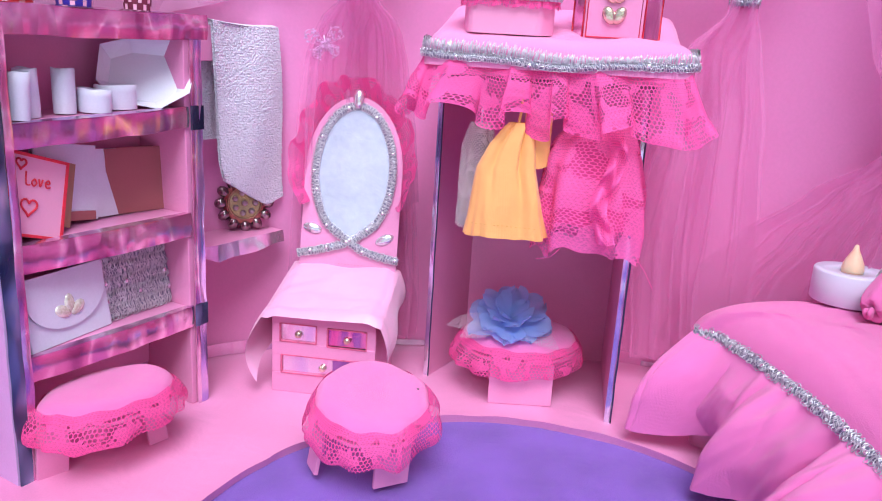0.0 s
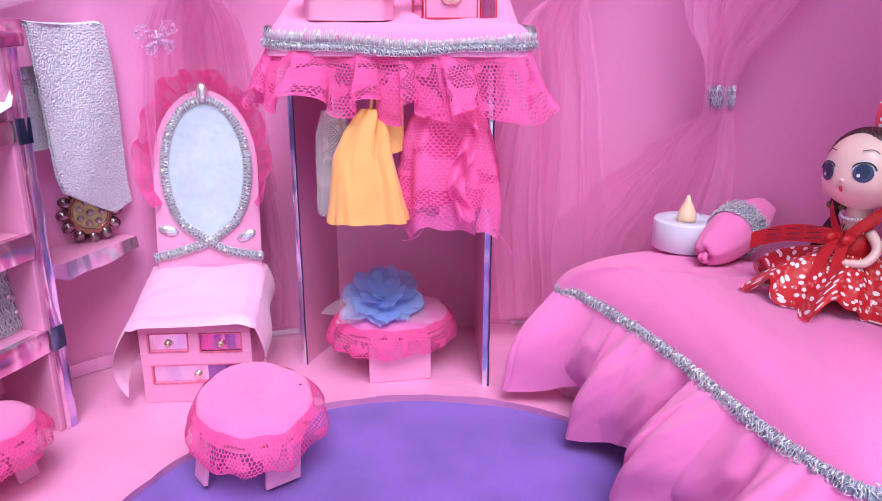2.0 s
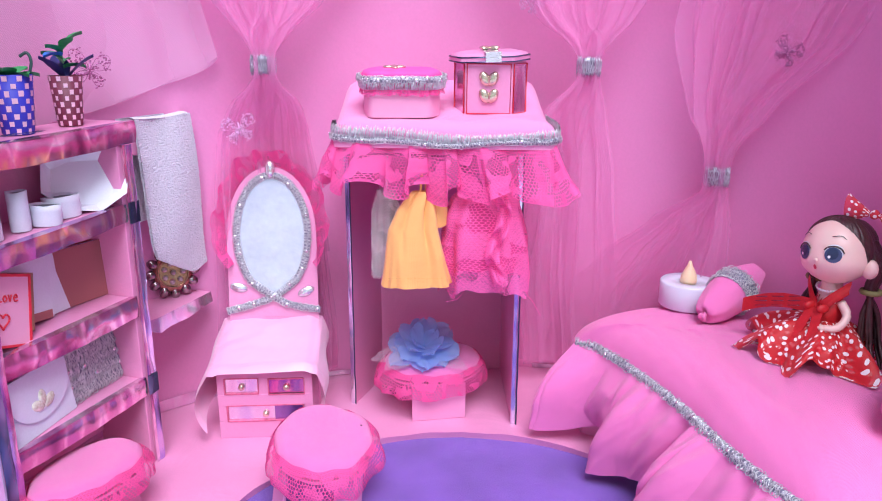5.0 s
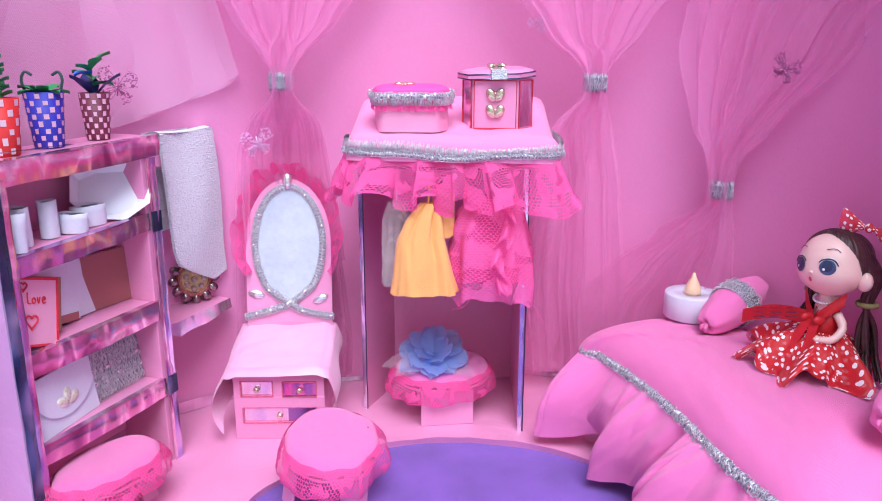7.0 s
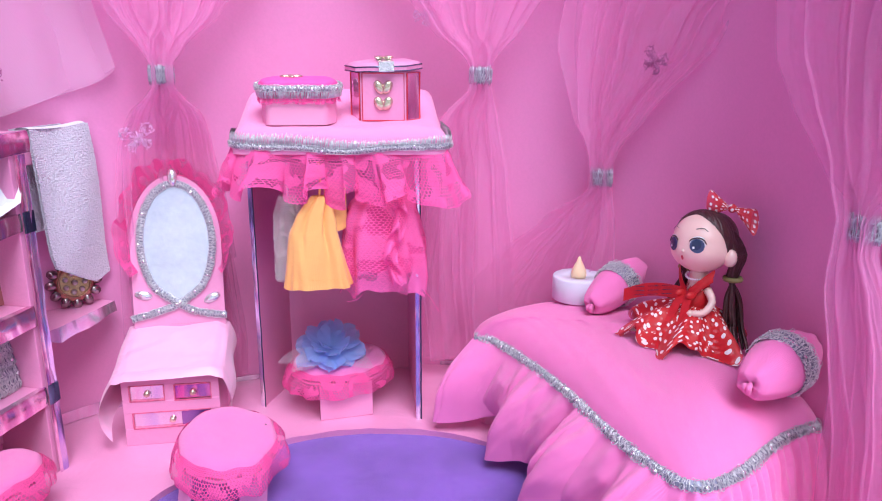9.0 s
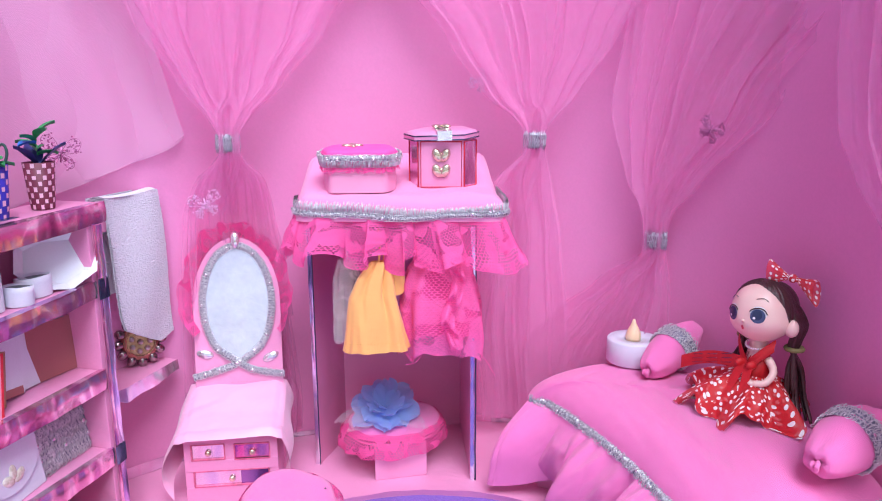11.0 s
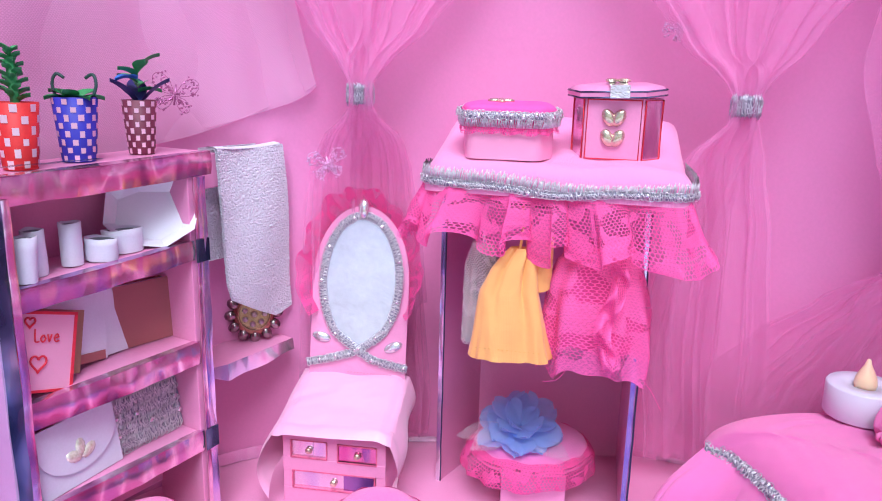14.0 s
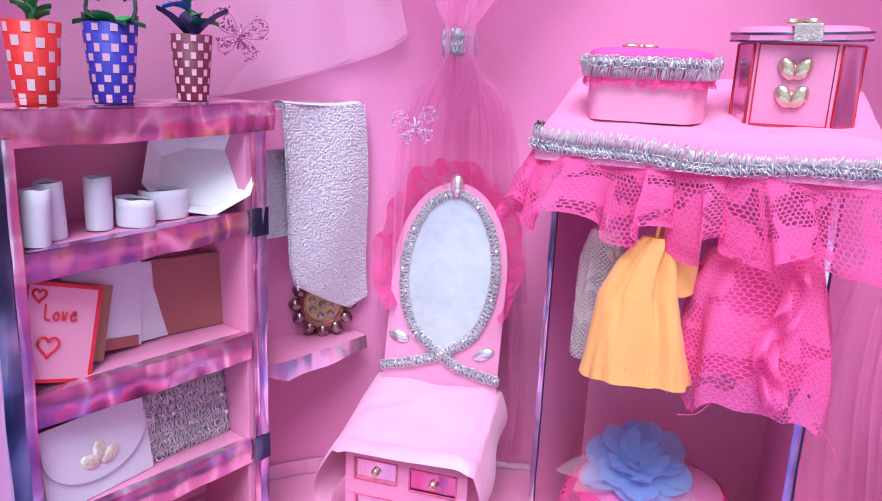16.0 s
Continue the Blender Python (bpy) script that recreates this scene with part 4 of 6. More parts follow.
def build_ledge():
    t = thing("wall_ledge", SHELF, "small pink paper wall ledge with a foil front", "shelf")
    b = B()
    b.prism([(0.119, 0.020), (0.146, 0.0105), (0.209, 0.0110), (0.213, 0.044), (0.119, 0.046)], 0.0955, 0.0972)
    part("board", b, PINK, t)
    f = B()
    f.grid(20, 2, lambda u, v: V(0.146 + 0.063 * u, 0.0102 - 0.0012 * v, 0.0975 - (0.0115 - 0.003 * u) * v + 0.0008 * math.sin(u * 9) * v))
    f.grid(20, 2, lambda u, v: V(0.146 + 0.063 * u, 0.0112 - 0.0006 * v, 0.0972 - (0.011 - 0.003 * u) * v))
    f.grid(6, 2, lambda u, v: V(0.119 + 0.027 * u, 0.0198 - 0.0096 * u - 0.0006 * v, 0.0974 - 0.0115 * v * u))
    part("front", f, HOLO_PALE, t, "pale pink foil front")
    # the brooch
    t = thing("brooch", SHELF @ pose(0.190, 0.029, 0.0974, 0, 0, -38) @ pose(0, 0, 0, -10, 0, 0) @ Matrix.Scale(1.17, 4), "round copper brooch set with clear stones", "brooch")
    b = B()
    d = part("disc", B().lathe([(0, 0.002), (0.010, 0.003), (0.0125, 0.0025), (0.0128, 0.0), (0, 0)], 28), BRONZE, t)
    up = pose(0, 0, 0.0165, 90, 0, 0)
    d.matrix_local = up
    for k in range(12):
        a = TAU * k / 12
        p = part("petal", B().ball((0, 0, 0), (0.0042, 0.0033, 0.0026), 10, 6), PEWTER, t, "dark pewter petal")
        p.matrix_local = up @ pose(0.0138 * math.cos(a), 0.0138 * math.sin(a), 0.001, 0, 0, math.degrees(a))
    for k in range(8):
        a = TAU * k / 8
        r = 0.0 if k == 7 else 0.0062
        p = part("stone", B().ball((0, 0, 0), (0.0019, 0.0019, 0.0014), 10, 6), SMOKY, t, "smoky clear stone")
        p.matrix_local = up @ pose(r * math.cos(TAU * k / 7), r * math.sin(TAU * k / 7), 0.0032)
    part("ring", B().tube([up @ V(0.0098 * math.cos(TAU * k / 28), 0.0098 * math.sin(TAU * k / 28), 0.003) for k in range(28)], 0.0008, 6, True), BRONZE, t)


# ---- the dressing table ----
def build_dresser():
    x0, y = -0.052, 0.459
    m = pose(x0, y, 0, 0, 0, -6)
    w, h, dp = 0.0705, 0.0585, 0.062
    t = thing("dressing_table", m, "small pink dresser with three foil fronted drawers", "dresser")
    part("body", B().box(0, w, 0, dp, 0, h, 0.0012), PINK, t)
    # recessed drawers behind a frame of paper bars
    cuts = ((0.0055, 0.0305, 0.0362, 0.0490), (0.0378, 0.0645, 0.0352, 0.0480), (0.0065, 0.0632, 0.0138, 0.0268))
    for q in ((0, w, 0.0486, h), (0, w, 0.0266, 0.0357), (0, w, 0.0, 0.0138), (0, 0.0059, 0.0138, 0.0488), (0.0305, 0.0378, 0.0352, 0.0488), (0.0640, w, 0.0138, 0.0488)):
        part("front_bar", B().box(q[0], q[1], -0.0022 if q[0] == 0 and q[1] == w else -0.0018, 0.0, q[2], q[3], 0.0005), PINK, t)
    for (ax, bx, az, bz), mats2 in zip(cuts, ((HOLO_PALE, HOLO_PALE), (HOLO_PINK, HOLO_PINK), (HOLO_PALE, HOLO_VIOLET))):
        d = part("drawer", B().box(ax, ax + (bx - ax) * 0.62, -0.0008, -0.0002, az, bz, 0.0002), mats2[0], t, "foil covered drawer front")
        part("foil_patch", B().box(ax + (bx - ax) * 0.62, bx, -0.0008, -0.0002, az, bz, 0.0002), mats2[1], d, "patch of shiny foil")
        fr = B()
        for q in ((ax, bx, az - 0.0003, az + 0.0005), (ax, bx, bz - 0.0005, bz + 0.0003), (ax - 0.0003, ax + 0.0005, az, bz), (bx - 0.0005, bx + 0.0003, az, bz)):
            fr.box(q[0], q[1], -0.0026, -0.0006, q[2], q[3], 0)
        part("outline", fr, RED_SOFT, d, "red pencilled outline")
        part("knob", B().ball(((ax + bx) / 2, -0.0022, (az + bz) / 2 - 0.001), (0.0024, 0.0016, 0.0024), 12, 8), GOLD, d, "gold bead knob")
    # the mirror board leans on the wall behind it
    lean = 12.5
    mb = pose(-0.0450, 0.5085, 0.0775, -lean, 0, -3)
    t2 = thing("vanity_mirror", mb, "oval mirror on a pink board, edged with silver braid and lace", "mirror")
    bw = 0.070
    out = [(0, -0.074), (bw, -0.074), (bw, 0.066)] + [(bw / 2 + bw / 2 * math.cos(math.pi * k / 18), 0.066 + 0.054 * math.sin(math.pi * k / 18)) for k in range(1, 18)] + [(0, 0.066)]
    bo = part("board", B().prism([(x, -zz) for x, zz in out][::-1], -0.0015, 0.0), PINK, t2)
    bo.matrix_local = pose(0, 0, 0, -90, 0, 0)
    cx, cz, rx, rz = 0.0355, 0.066, 0.0285, 0.048
    ov = [(cx + rx * math.cos(TAU * k / 48), -(cz + rz * math.sin(TAU * k / 48))) for k in range(48)]
    s = part("mirror_sheet", B().prism(ov[::-1], 0.0004, 0.0012), MIRROR, t2, "silvered sheet, slightly blistered")
    s.matrix_local = pose(0, -0.001, 0, 90, 0, 0) @ Matrix.Diagonal((1, -1, 1, 1))
    edge = [V(cx + rx * 0.98 * math.cos(a), -0.0022, cz + rz * 0.98 * math.sin(a)) for a in [math.radians(-62 + k * 4) for k in range(77)]]
    tail1 = [V(cx - 0.037, -0.0022, 0.006), V(cx - 0.018, -0.0022, 0.0105), V(cx + 0.0, -0.0024, 0.0165)]
    tail2 = [V(cx + 0.0, -0.003, 0.0165), V(cx + 0.013, -0.0025, 0.0095), V(cx + 0.036, -0.0022, 0.0045)]
    path = smooth_path(tail1 + edge[2:-2] + tail2, 3)
    braid(t2, path, lambda u, p: (0, -1, 0), 0.0062, seed=3)
    for gx, gz, rot in ((0.008, 0.0245, -14), (0.0605, 0.0195, 25 + 180)):
        g = part("gem", B().ball((0, 0, 0), (0.0072, 0.0038, 0.0022), 14, 8), GEM, t2, "clear teardrop gem")
        g.matrix_local = pose(gx, -0.0016, gz, 90, 0, 0) @ pose(0, 0, 0, 0, 0, rot)
    g = part("gem", B().ball((0, 0, 0), (0.0040, 0.0074, 0.0030), 14, 8), GEM, t2, "clear teardrop gem")
    g.matrix_local = pose(cx, -0.0045, cz + rz + 0.004, 90, 0, 0)
    # lace gathered behind the mirror's head
    b = B()

    def frill(u, v):
        a = math.radians(-22 + 224 * u)
        wob = 1 + 0.07 * noise.noise(V(u * 7, 2, 0)) + 0.022 * math.sin(u * 61) + 0.03 * noise.noise(V(u * 33, 5, 0))
        end = min(1.0, 8 * u + 0.25, 8 * (1 - u) + 0.25)
        ox = (0.0460 if math.cos(a) < 0 else 0.0450) * wob
        k = 1 + (v - 1) * (0.45 + 0.55 * (1 - end))
        w_ = (math.sin(u * 74 + math.sin(u * 13)) * 0.0052 + math.sin(u * 37 + 1) * 0.0034) * v
        return V(cx + (0.028 + (ox - 0.028) * v * (0.35 + 0.65 * end)) * math.cos(a), 0.0030 + w_ * 0.6 * max(0, v - 0.3) - (0.026 if math.cos(a) < 0 else 0.024) * max(0.0, v - 0.4), cz - 0.001 + (0.047 + (0.0675 * wob - 0.047) * v) * math.sin(a))
    b.grid(240, 12, frill, lu=0.30, lv=0.024)
    part("lace_frill", b, LACE_SOFT, t2, "hot pink lace frill")
    # the cloth laid over the top
    t3 = thing("table_cloth", m, "pale pink satin cloth draped over the dresser", "cloth")
    b = B()

    def drape(u, v):
        # u from the left hem over the top to the right hem, v from the mirror's foot to the front edge
        fall_l, fall_r = 0.052 * (0.62 + 0.38 * v), 0.046 * (0.70 + 0.30 * v)
        span = w + 0.003
        d = u * (fall_l + span + fall_r) - fall_l
        zt = h + 0.0195 - 0.0170 * min(1, v / 0.86)
        yy = dp - 0.006 - 0.0660 * v
        front = max(0.0, v - 0.90) / 0.10
        zt -= 0.0042 * front ** 1.5
        side = -d if d < 0 else max(0.0, d - span)
        sgn = -1 if d < span / 2 else 1
        round_ = 0.004
        if side <= 0:
            edge = min(d, span - d)
            x = -0.0015 + d
            zz = zt - 0.0022 * math.exp(-(edge / round_) ** 2)
            soft = (0.0026 * noise.noise(V(u * 5, v * 3, 2)) + 0.0012 * noise.noise(V(u * 9 + v * 4, v * 6, 7))) * (1 - 0.8 * front)
            return V(x, yy + 0.0012 * math.sin(u * 9 + 1) * front, zz + max(-0.0012, soft))
        q = side / (fall_l if sgn < 0 else fall_r)
        flare = ((0.0120 if sgn < 0 else 0.0085) * math.sin(math.pi * (0.05 + 0.80 * q)) * (0.55 + 0.45 * v)
                 + 0.0022 * math.sin(v * 9 + q * 2 + sgn) * q)
        x = (-0.0015 if sgn < 0 else w + 0.0015) + sgn * (0.0012 + flare)
        return V(x, yy + 0.001 - 0.003 * q * v, zt - 0.0022 - side * (0.97 - 0.10 * q))
    b.grid(110, 60, drape, lu=0.17, lv=0.08)
    part("cloth", b, SATIN, t3)
    st = B()
    for k in range(14):
        st.tube([V(0.030 + 0.0024 * k, dp - 0.013, h + 0.0198), V(0.0312 + 0.0024 * k, dp - 0.013, h + 0.0199)], 0.0002, 4)
    part("stitching", st, surf("pink_thread", (0.6, 0.2, 0.34)), t3, "row of pink stitches")


# ---- the wardrobe ----
WL, WR, WLB, WRB = V(0.051, 0.498, 0), V(0.1725, 0.442, 0), V(0.078, 0.545, 0), V(0.190, 0.546, 0)


def build_wardrobe():
    t = thing("wardrobe", pose(0, 0, 0), "open pink paper wardrobe with foil edges under a padded top", "wardrobe")
    top = 0.222
    for f, k in ((WL, WLB), (WR, WRB)):
        d = (k - f)
        s = V(d.y, -d.x, 0).normalized() * 0.0017
        b = B().prism([tuple((f - s).xy), tuple((f + s).xy), tuple((k + s).xy), tuple((k - s).xy)], 0, top)
        part("side_panel", b, PINK, t)
        e = B()
        fr = (f - k).normalized()
        e.grid(4, 40, lambda u, v: f + s * 1.25 * (2 * u - 1) + fr * (0.0006 + 0.0005 * math.sin(u * 3.1)) + V(0, 0, top * v) + fr * 0.0004 * noise.noise(V(v * 16, u * 3, f.x)))
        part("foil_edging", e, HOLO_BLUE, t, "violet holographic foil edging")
        ln = B().tube([f + s * 1.25 + fr * 0.0012 + V(0.0004 * noise.noise(V(k * 0.7, f.x, 0)), 0, top * k / 16) for k in range(17)], 0.00055, 5)
        part("dark_edge", ln, surf("navy_edge", (0.03, 0.03, 0.09), rough=0.4), t, "dark line along the edging")
    s = V(0, 0.001, 0)
    part("back_panel", B().prism([tuple((WLB - s).xy), tuple((WRB - s).xy), tuple((WRB + s).xy), tuple((WLB + s).xy)], 0.0, top), PINK, t)
    part("top_board", B().prism([(0.047, 0.452), (0.180, 0.414), (0.200, 0.530), (0.060, 0.538)], top - 0.006, top - 0.0015), PINK, t)
    part("rail", B().tube([(0.056, 0.462, 0.2145), (0.112, 0.438, 0.2145), (0.176, 0.440, 0.2145)], 0.0016, 8), DARK, t, "thin dark hanging rail")
    rim = rounded([(0.0385, 0.445), (0.188, 0.405), (0.210, 0.538), (0.056, 0.548)], 0.009)
    cu = B().pad(rim, 0.2205, 0.2400, seg=14, power=16, lumps=0.003)
    # its back half is stuffed higher and leans on the wall
    cu.v = [(x, y, z + (0.022 * min(1.0, max(0.0, (y - 0.445) / 0.080)) ** 1.2 if z > 0.2206 else 0)) for x, y, z in cu.v]
    c = part("cushion", cu, FABRIC2, t, "padded pink cotton top")
    n = len(rim)
    start = next(i for i in range(n) if rim[i - 1][1] > 0.484 >= rim[i][1])
    path = []
    for i in range(n):
        x, y = rim[(start + i) % n]
        if y > 0.484:
            break
        path.append(V(x, y, 0.2322 - 0.0045 * math.sin(min(1, max(0, (x - 0.04) / 0.15)) * math.pi) + 0.0009 * math.sin(x * 95)))
    path = smooth_path(path, 3)

    def out_of(u, p):
        return ((p.x - 0.110) ** 3 * 160 - 0.008, min(-0.02, (p.y - 0.475) * 1.6), 0.004)
    braid(c, [p + V(0, 0, -0.0040) for p in path], out_of, 0.0050, seed=8, sequins=0.045)
    fringe_loops(c, [p + V(0, 0, -0.0030) for p in path], out_of, 0.0085, seed=9, pressed=(0.56, 0.13))
    # the lace valance
    line = smooth_path([(0.050, 0.49, 0.2245), (0.0405, 0.455, 0.2255), (0.056, 0.4425, 0.2245), (0.115, 0.4275, 0.2215), (0.176, 0.4105, 0.2240), (0.188, 0.418, 0.2245), (0.197, 0.46, 0.2245)], 10)
    v = ruffle(line, lambda u, p: (p.x - 0.115, (p.y - 0.5) * 1.3, 0), 0.0310, 0.013, 7, 0.0110, seed=4, tips=0.006, taper=0.2, wide=(0.35, 1.8), nu=340, nv=20)
    part("lace_valance", v, LACE, t, "gathered hot pink lace valance")


def dress(name, m, label, mat, prof, h, deep, seed, lining=None, nu=110, folds=5, amp=0.003, hem=0.05, reach=0.78, crease=0.0):
    """A hanging garment: a flattened tube with folds. prof: rows of share of its height, width and shift of its middle."""
    t = thing(name, m, label, "dress" if name == "dress" else "skirt", "clothes in the wardrobe")
    b = B()

    def at(v):
        for (a, *p), (c, *q) in zip(prof, prof[1:]):
            if v <= c:
                f = (v - a) / (c - a)
                return [x + (y - x) * f for x, y in zip(p, q)]
        return prof[-1][1:]

    def fn(u, v):
        a = TAU * u
        w, sh = at(v)
        d = deep * w / prof[-1][1]
        f = v ** 0.7 * (amp * math.sin(folds * a + seed) + amp * 0.7 * math.sin((folds + 3) * a + 2 * seed + 2 * v) + 1.6 * amp * noise.noise(V(math.cos(a) * 3, math.sin(a) * 3, v * 2 + seed)))
        f -= crease * (math.exp(-((u - 0.84) / 0.022) ** 2) + 0.5 * math.exp(-((u - 0.69 - 0.03 * v) / 0.016) ** 2)) * (1 - v) ** 0.7
        x = sh + (w / 2 + f) * math.copysign(abs(math.cos(a)) ** 0.75, math.cos(a))
        y = (d / 2 + f) * math.copysign(abs(math.sin(a)) ** 0.75, math.sin(a))
        return V(x, y, -h * v * (1 + hem * noise.noise(V(math.cos(a) * 2.5, math.sin(a) * 2.5, seed))))
    b.grid(nu, 46, fn, wrap=True, lu=2.4 * prof[-1][1], lv=h)
    part("cloth", b, mat, t)
    if lining:
        b2 = B()
        b2.grid(nu, 24, lambda u, v: V(fn(u, v * reach).x * 0.93, fn(u, v * reach).y * 0.85, fn(u, v * reach).z - 0.002), wrap=True, lu=0.15, lv=h)
        part("lining", b2, lining, t, "plain lining behind the lace")
    return t


def build_clothes():
    skirt = dress("skirt", pose(0.0945, 0.431, 0.1910, 0, 0, -10), "plain yellow cotton skirt hanging from the rail", YELLOW,
                  [(0, 0.013, 0.004), (0.05, 0.019, 0.0035), (0.2, 0.027, 0.000), (0.4, 0.0345, -0.0025), (0.7, 0.0425, -0.001), (1, 0.048, 0)], 0.067, 0.024, 2, folds=3, amp=0.0014, hem=0.022, crease=0.0045)
    waist = B()
    waist.grid(30, 6, lambda u, v: V(0.014 + 0.0080 * math.cos(TAU * u), 0.006 + 0.007 * math.sin(TAU * u), 0.005 - 0.028 * v + 0.003 * math.sin(TAU * u)), wrap=True, lu=0.06, lv=0.03)
    part("waistband", waist, YELLOW, skirt)
    st = B()
    for k in range(15):
        st.tube([V(-0.019 + 0.0026 * k, -0.0128, -0.0590), V(-0.0178 + 0.0026 * k, -0.0128, -0.0591)], 0.00018, 4)
    part("stitching", st, surf("yellow_thread", (0.8, 0.42, 0.08)), skirt, "row of stitches above the hem")
    part("hanging_loop", B().tube(smooth_path([(0.003, 0.0, -0.002), (0.004, 0.002, 0.010), (0.003, 0.006, 0.0235)], 5), 0.0009, 5), YELLOW, skirt)
    LACE_D = net("pink_dress_lace", (1.0, 0.17, 0.49), cell=0.0021, thread=0.10, cover=0.25, motif=0.53, motif_scale=62)
    LINING = weave("pink_lining", (0.84, 0.055, 0.31), pitch=0.001, crease=0.3)
    PUFF = [(0, 0.024, 0.003), (0.05, 0.036, 0.003), (0.15, 0.047, 0.001), (0.3, 0.055, 0), (0.55, 0.061, 0.001), (0.8, 0.064, 0.001), (1, 0.062, 0.001)]
    d = dress("dress", pose(0.1435, 0.434, 0.1950, 0, 0, -12), "puffed hot pink lace dress hanging from the rail", LACE_D, PUFF, 0.076, 0.040, 5, LINING, folds=5, amp=0.0030, hem=0.12)
    fl = B()

    def flounce(u, v):
        w = math.sin(v * 20 + 1.4 * math.sin(u * 5))
        return V(0.010 + 0.010 * (u - 0.5) + 0.004 * math.sin(v * 7), -0.0135 - 0.009 * math.sin(min(1, v * 1.5) * 1.57) - 0.0035 * w - 0.002 * math.sin(u * 3.1), -0.004 - 0.064 * v)
    fl.grid(14, 60, flounce, lu=0.02, lv=0.08)
    part("flounce", fl, LACE_D, d, "gathered lace flounce")
    part("hanging_loop", B().tube(smooth_path([(0, 0, -0.002), (0, 0.003, 0.008), (0, 0.006, 0.0200)], 5), 0.0009, 5), HOTPINK, d)
    for pts2 in ([(0.028, -0.006, -0.070), (0.033, -0.010, -0.080), (0.036, -0.010, -0.084), (0.042, -0.012, -0.094)], [(-0.012, -0.020, -0.072), (-0.018, -0.022, -0.079), (-0.026, -0.022, -0.081)]):
        part("loose_thread", B().tube(smooth_path(pts2, 5), 0.00016, 4), HOTPINK, d)
    GREEN = net("flowered_lace", (0.74, 0.66, 0.66), cell=0.0013, thread=0.12, cover=0.16, motif=0.44, motif_scale=130)
    d = dress("dress", pose(0.0770, 0.456, 0.1880, 0, 0, -12), "white flowered lace dress over sage green cloth", GREEN, [(0, 0.014, 0), (0.2, 0.020, 0), (1, 0.022, 0)], 0.064, 0.014, 9, surf("sage_lining", (0.10, 0.24, 0.20), var=0.3, scale=75, hue=(0.55, 0.40, 0.42)), folds=5, amp=0.0014, reach=0.95)
    part("hanging_loop", B().tube(smooth_path([(0, 0, -0.002), (0, 0.002, 0.010), (0, 0.005, 0.028)], 5), 0.0009, 5), WHITE, d)


def build_wardrobe_boxes():
    # the oval topped trinket box
    m = pose(0.0880, 0.460, 0.2412, 4, 0, -4) @ Matrix.Diagonal((0.97, 1.0, 1.18, 1.0))
    t = thing("trinket_box", m, "pink plastic box with a silver fringed lid", "box")
    out = rounded([(-0.025, -0.017), (0.021, -0.020), (0.031, -0.006), (0.028, 0.018), (-0.022, 0.020), (-0.029, 0.004)], 0.005, 5)
    b = B()
    b.prism([(x * 0.93, y * 0.93) for x, y in out], 0, 0.019)
    part("body", b, BOXP, t)
    lid = part("lid", B().prism(out, 0.0185, 0.0235), HOTPINK, t, "hot pink lid")
    part("lid_top", B().pad([(x * 0.97, y * 0.97) for x, y in out], 0.0236, 0.0268, power=6), surf("bright_pink_card", (0.95, 0.10, 0.40), rough=0.85, var=0.08, scale=120), lid, "bright pink lace covered top")
    loop = [V(x * 1.02, y * 1.02, 0.0215) for x, y in out]
    braid(lid, loop, lambda u, p: (p.x, p.y, 0.006), 0.0042, closed=True, seed=12, sequins=0.012)
    fringe_loops(lid, [p + V(0, 0, -0.0055) for p in loop], lambda u, p: (p.x, p.y, 0.0), 0.0058, closed=True, seed=13)
    fr = ruffle([V(x * 1.0, y * 1.0, 0.0185) for x, y in out] + [V(out[0][0], out[0][1], 0.0185)], lambda u, p: (p.x, p.y, 0), 0.005, 0.001, 16, 0.0006, seed=9, nv=4)
    part("lace_edge", fr, LACE_SOFT, lid, "hot pink lace edge")
    for k in range(4):
        g = part("gem", B().ball((0, 0, 0), (0.0045, 0.0026, 0.0012), 10, 6), GOLD, lid, "gold gem")
        g.matrix_local = pose(-0.004 + 0.004 * math.cos(k * 1.6), 0.002 + 0.003 * math.sin(k * 1.6), 0.0272, 0, 0, k * 92)
    # the six sided gift box
    m = pose(0.1535, 0.4625, 0.2412, 2, 0, -6) @ Matrix.Scale(1.06, 4)
    t = thing("gift_box", m, "six sided pink box with foil sides and gem hearts", "box")
    hx = [(-0.0185, -0.012), (0.0125, -0.015), (0.0235, -0.004), (0.019, 0.015), (-0.012, 0.017), (-0.024, 0.002)]
    part("body", B().prism(hx, 0, 0.034), PINK, t)
    for i in range(6):
        a, c = V(*hx[i], 0), V(*hx[(i + 1) % 6], 0)
        n = V((c - a).y, -(c - a).x, 0).normalized()
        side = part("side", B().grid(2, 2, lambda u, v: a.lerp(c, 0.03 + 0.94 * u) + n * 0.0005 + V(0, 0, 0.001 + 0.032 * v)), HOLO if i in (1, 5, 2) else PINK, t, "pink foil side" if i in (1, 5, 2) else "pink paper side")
        q0, q1 = a.lerp(c, 0.04) + n * 0.0006, a.lerp(c, 0.96) + n * 0.0006
        part("outline", B().tube([q0 + V(0, 0, 0.001), q1 + V(0, 0, 0.001), q1 + V(0, 0, 0.033), q0 + V(0, 0, 0.033)], 0.0005, 4, True), RED, side, "red pencilled outline")
    ol = [(x * 1.12, y * 1.12) for x, y in hx]
    lid = part("lid", B().prism(ol, 0.0345, 0.0375), PINK, t, "pink lid with a dark foil rim")
    part("lid_top", B().pad([(x * 0.97, y * 0.97) for x, y in ol], 0.0375, 0.0405, seg=5, power=8), PINK, lid)
    rim = B()
    for zz in (0.0346, 0.0376):
        rim.tube([V(x, y, zz) for x, y in ol], 0.0005, 4, True)
    part("outline", rim, STEEL, lid, "dark foil rim")
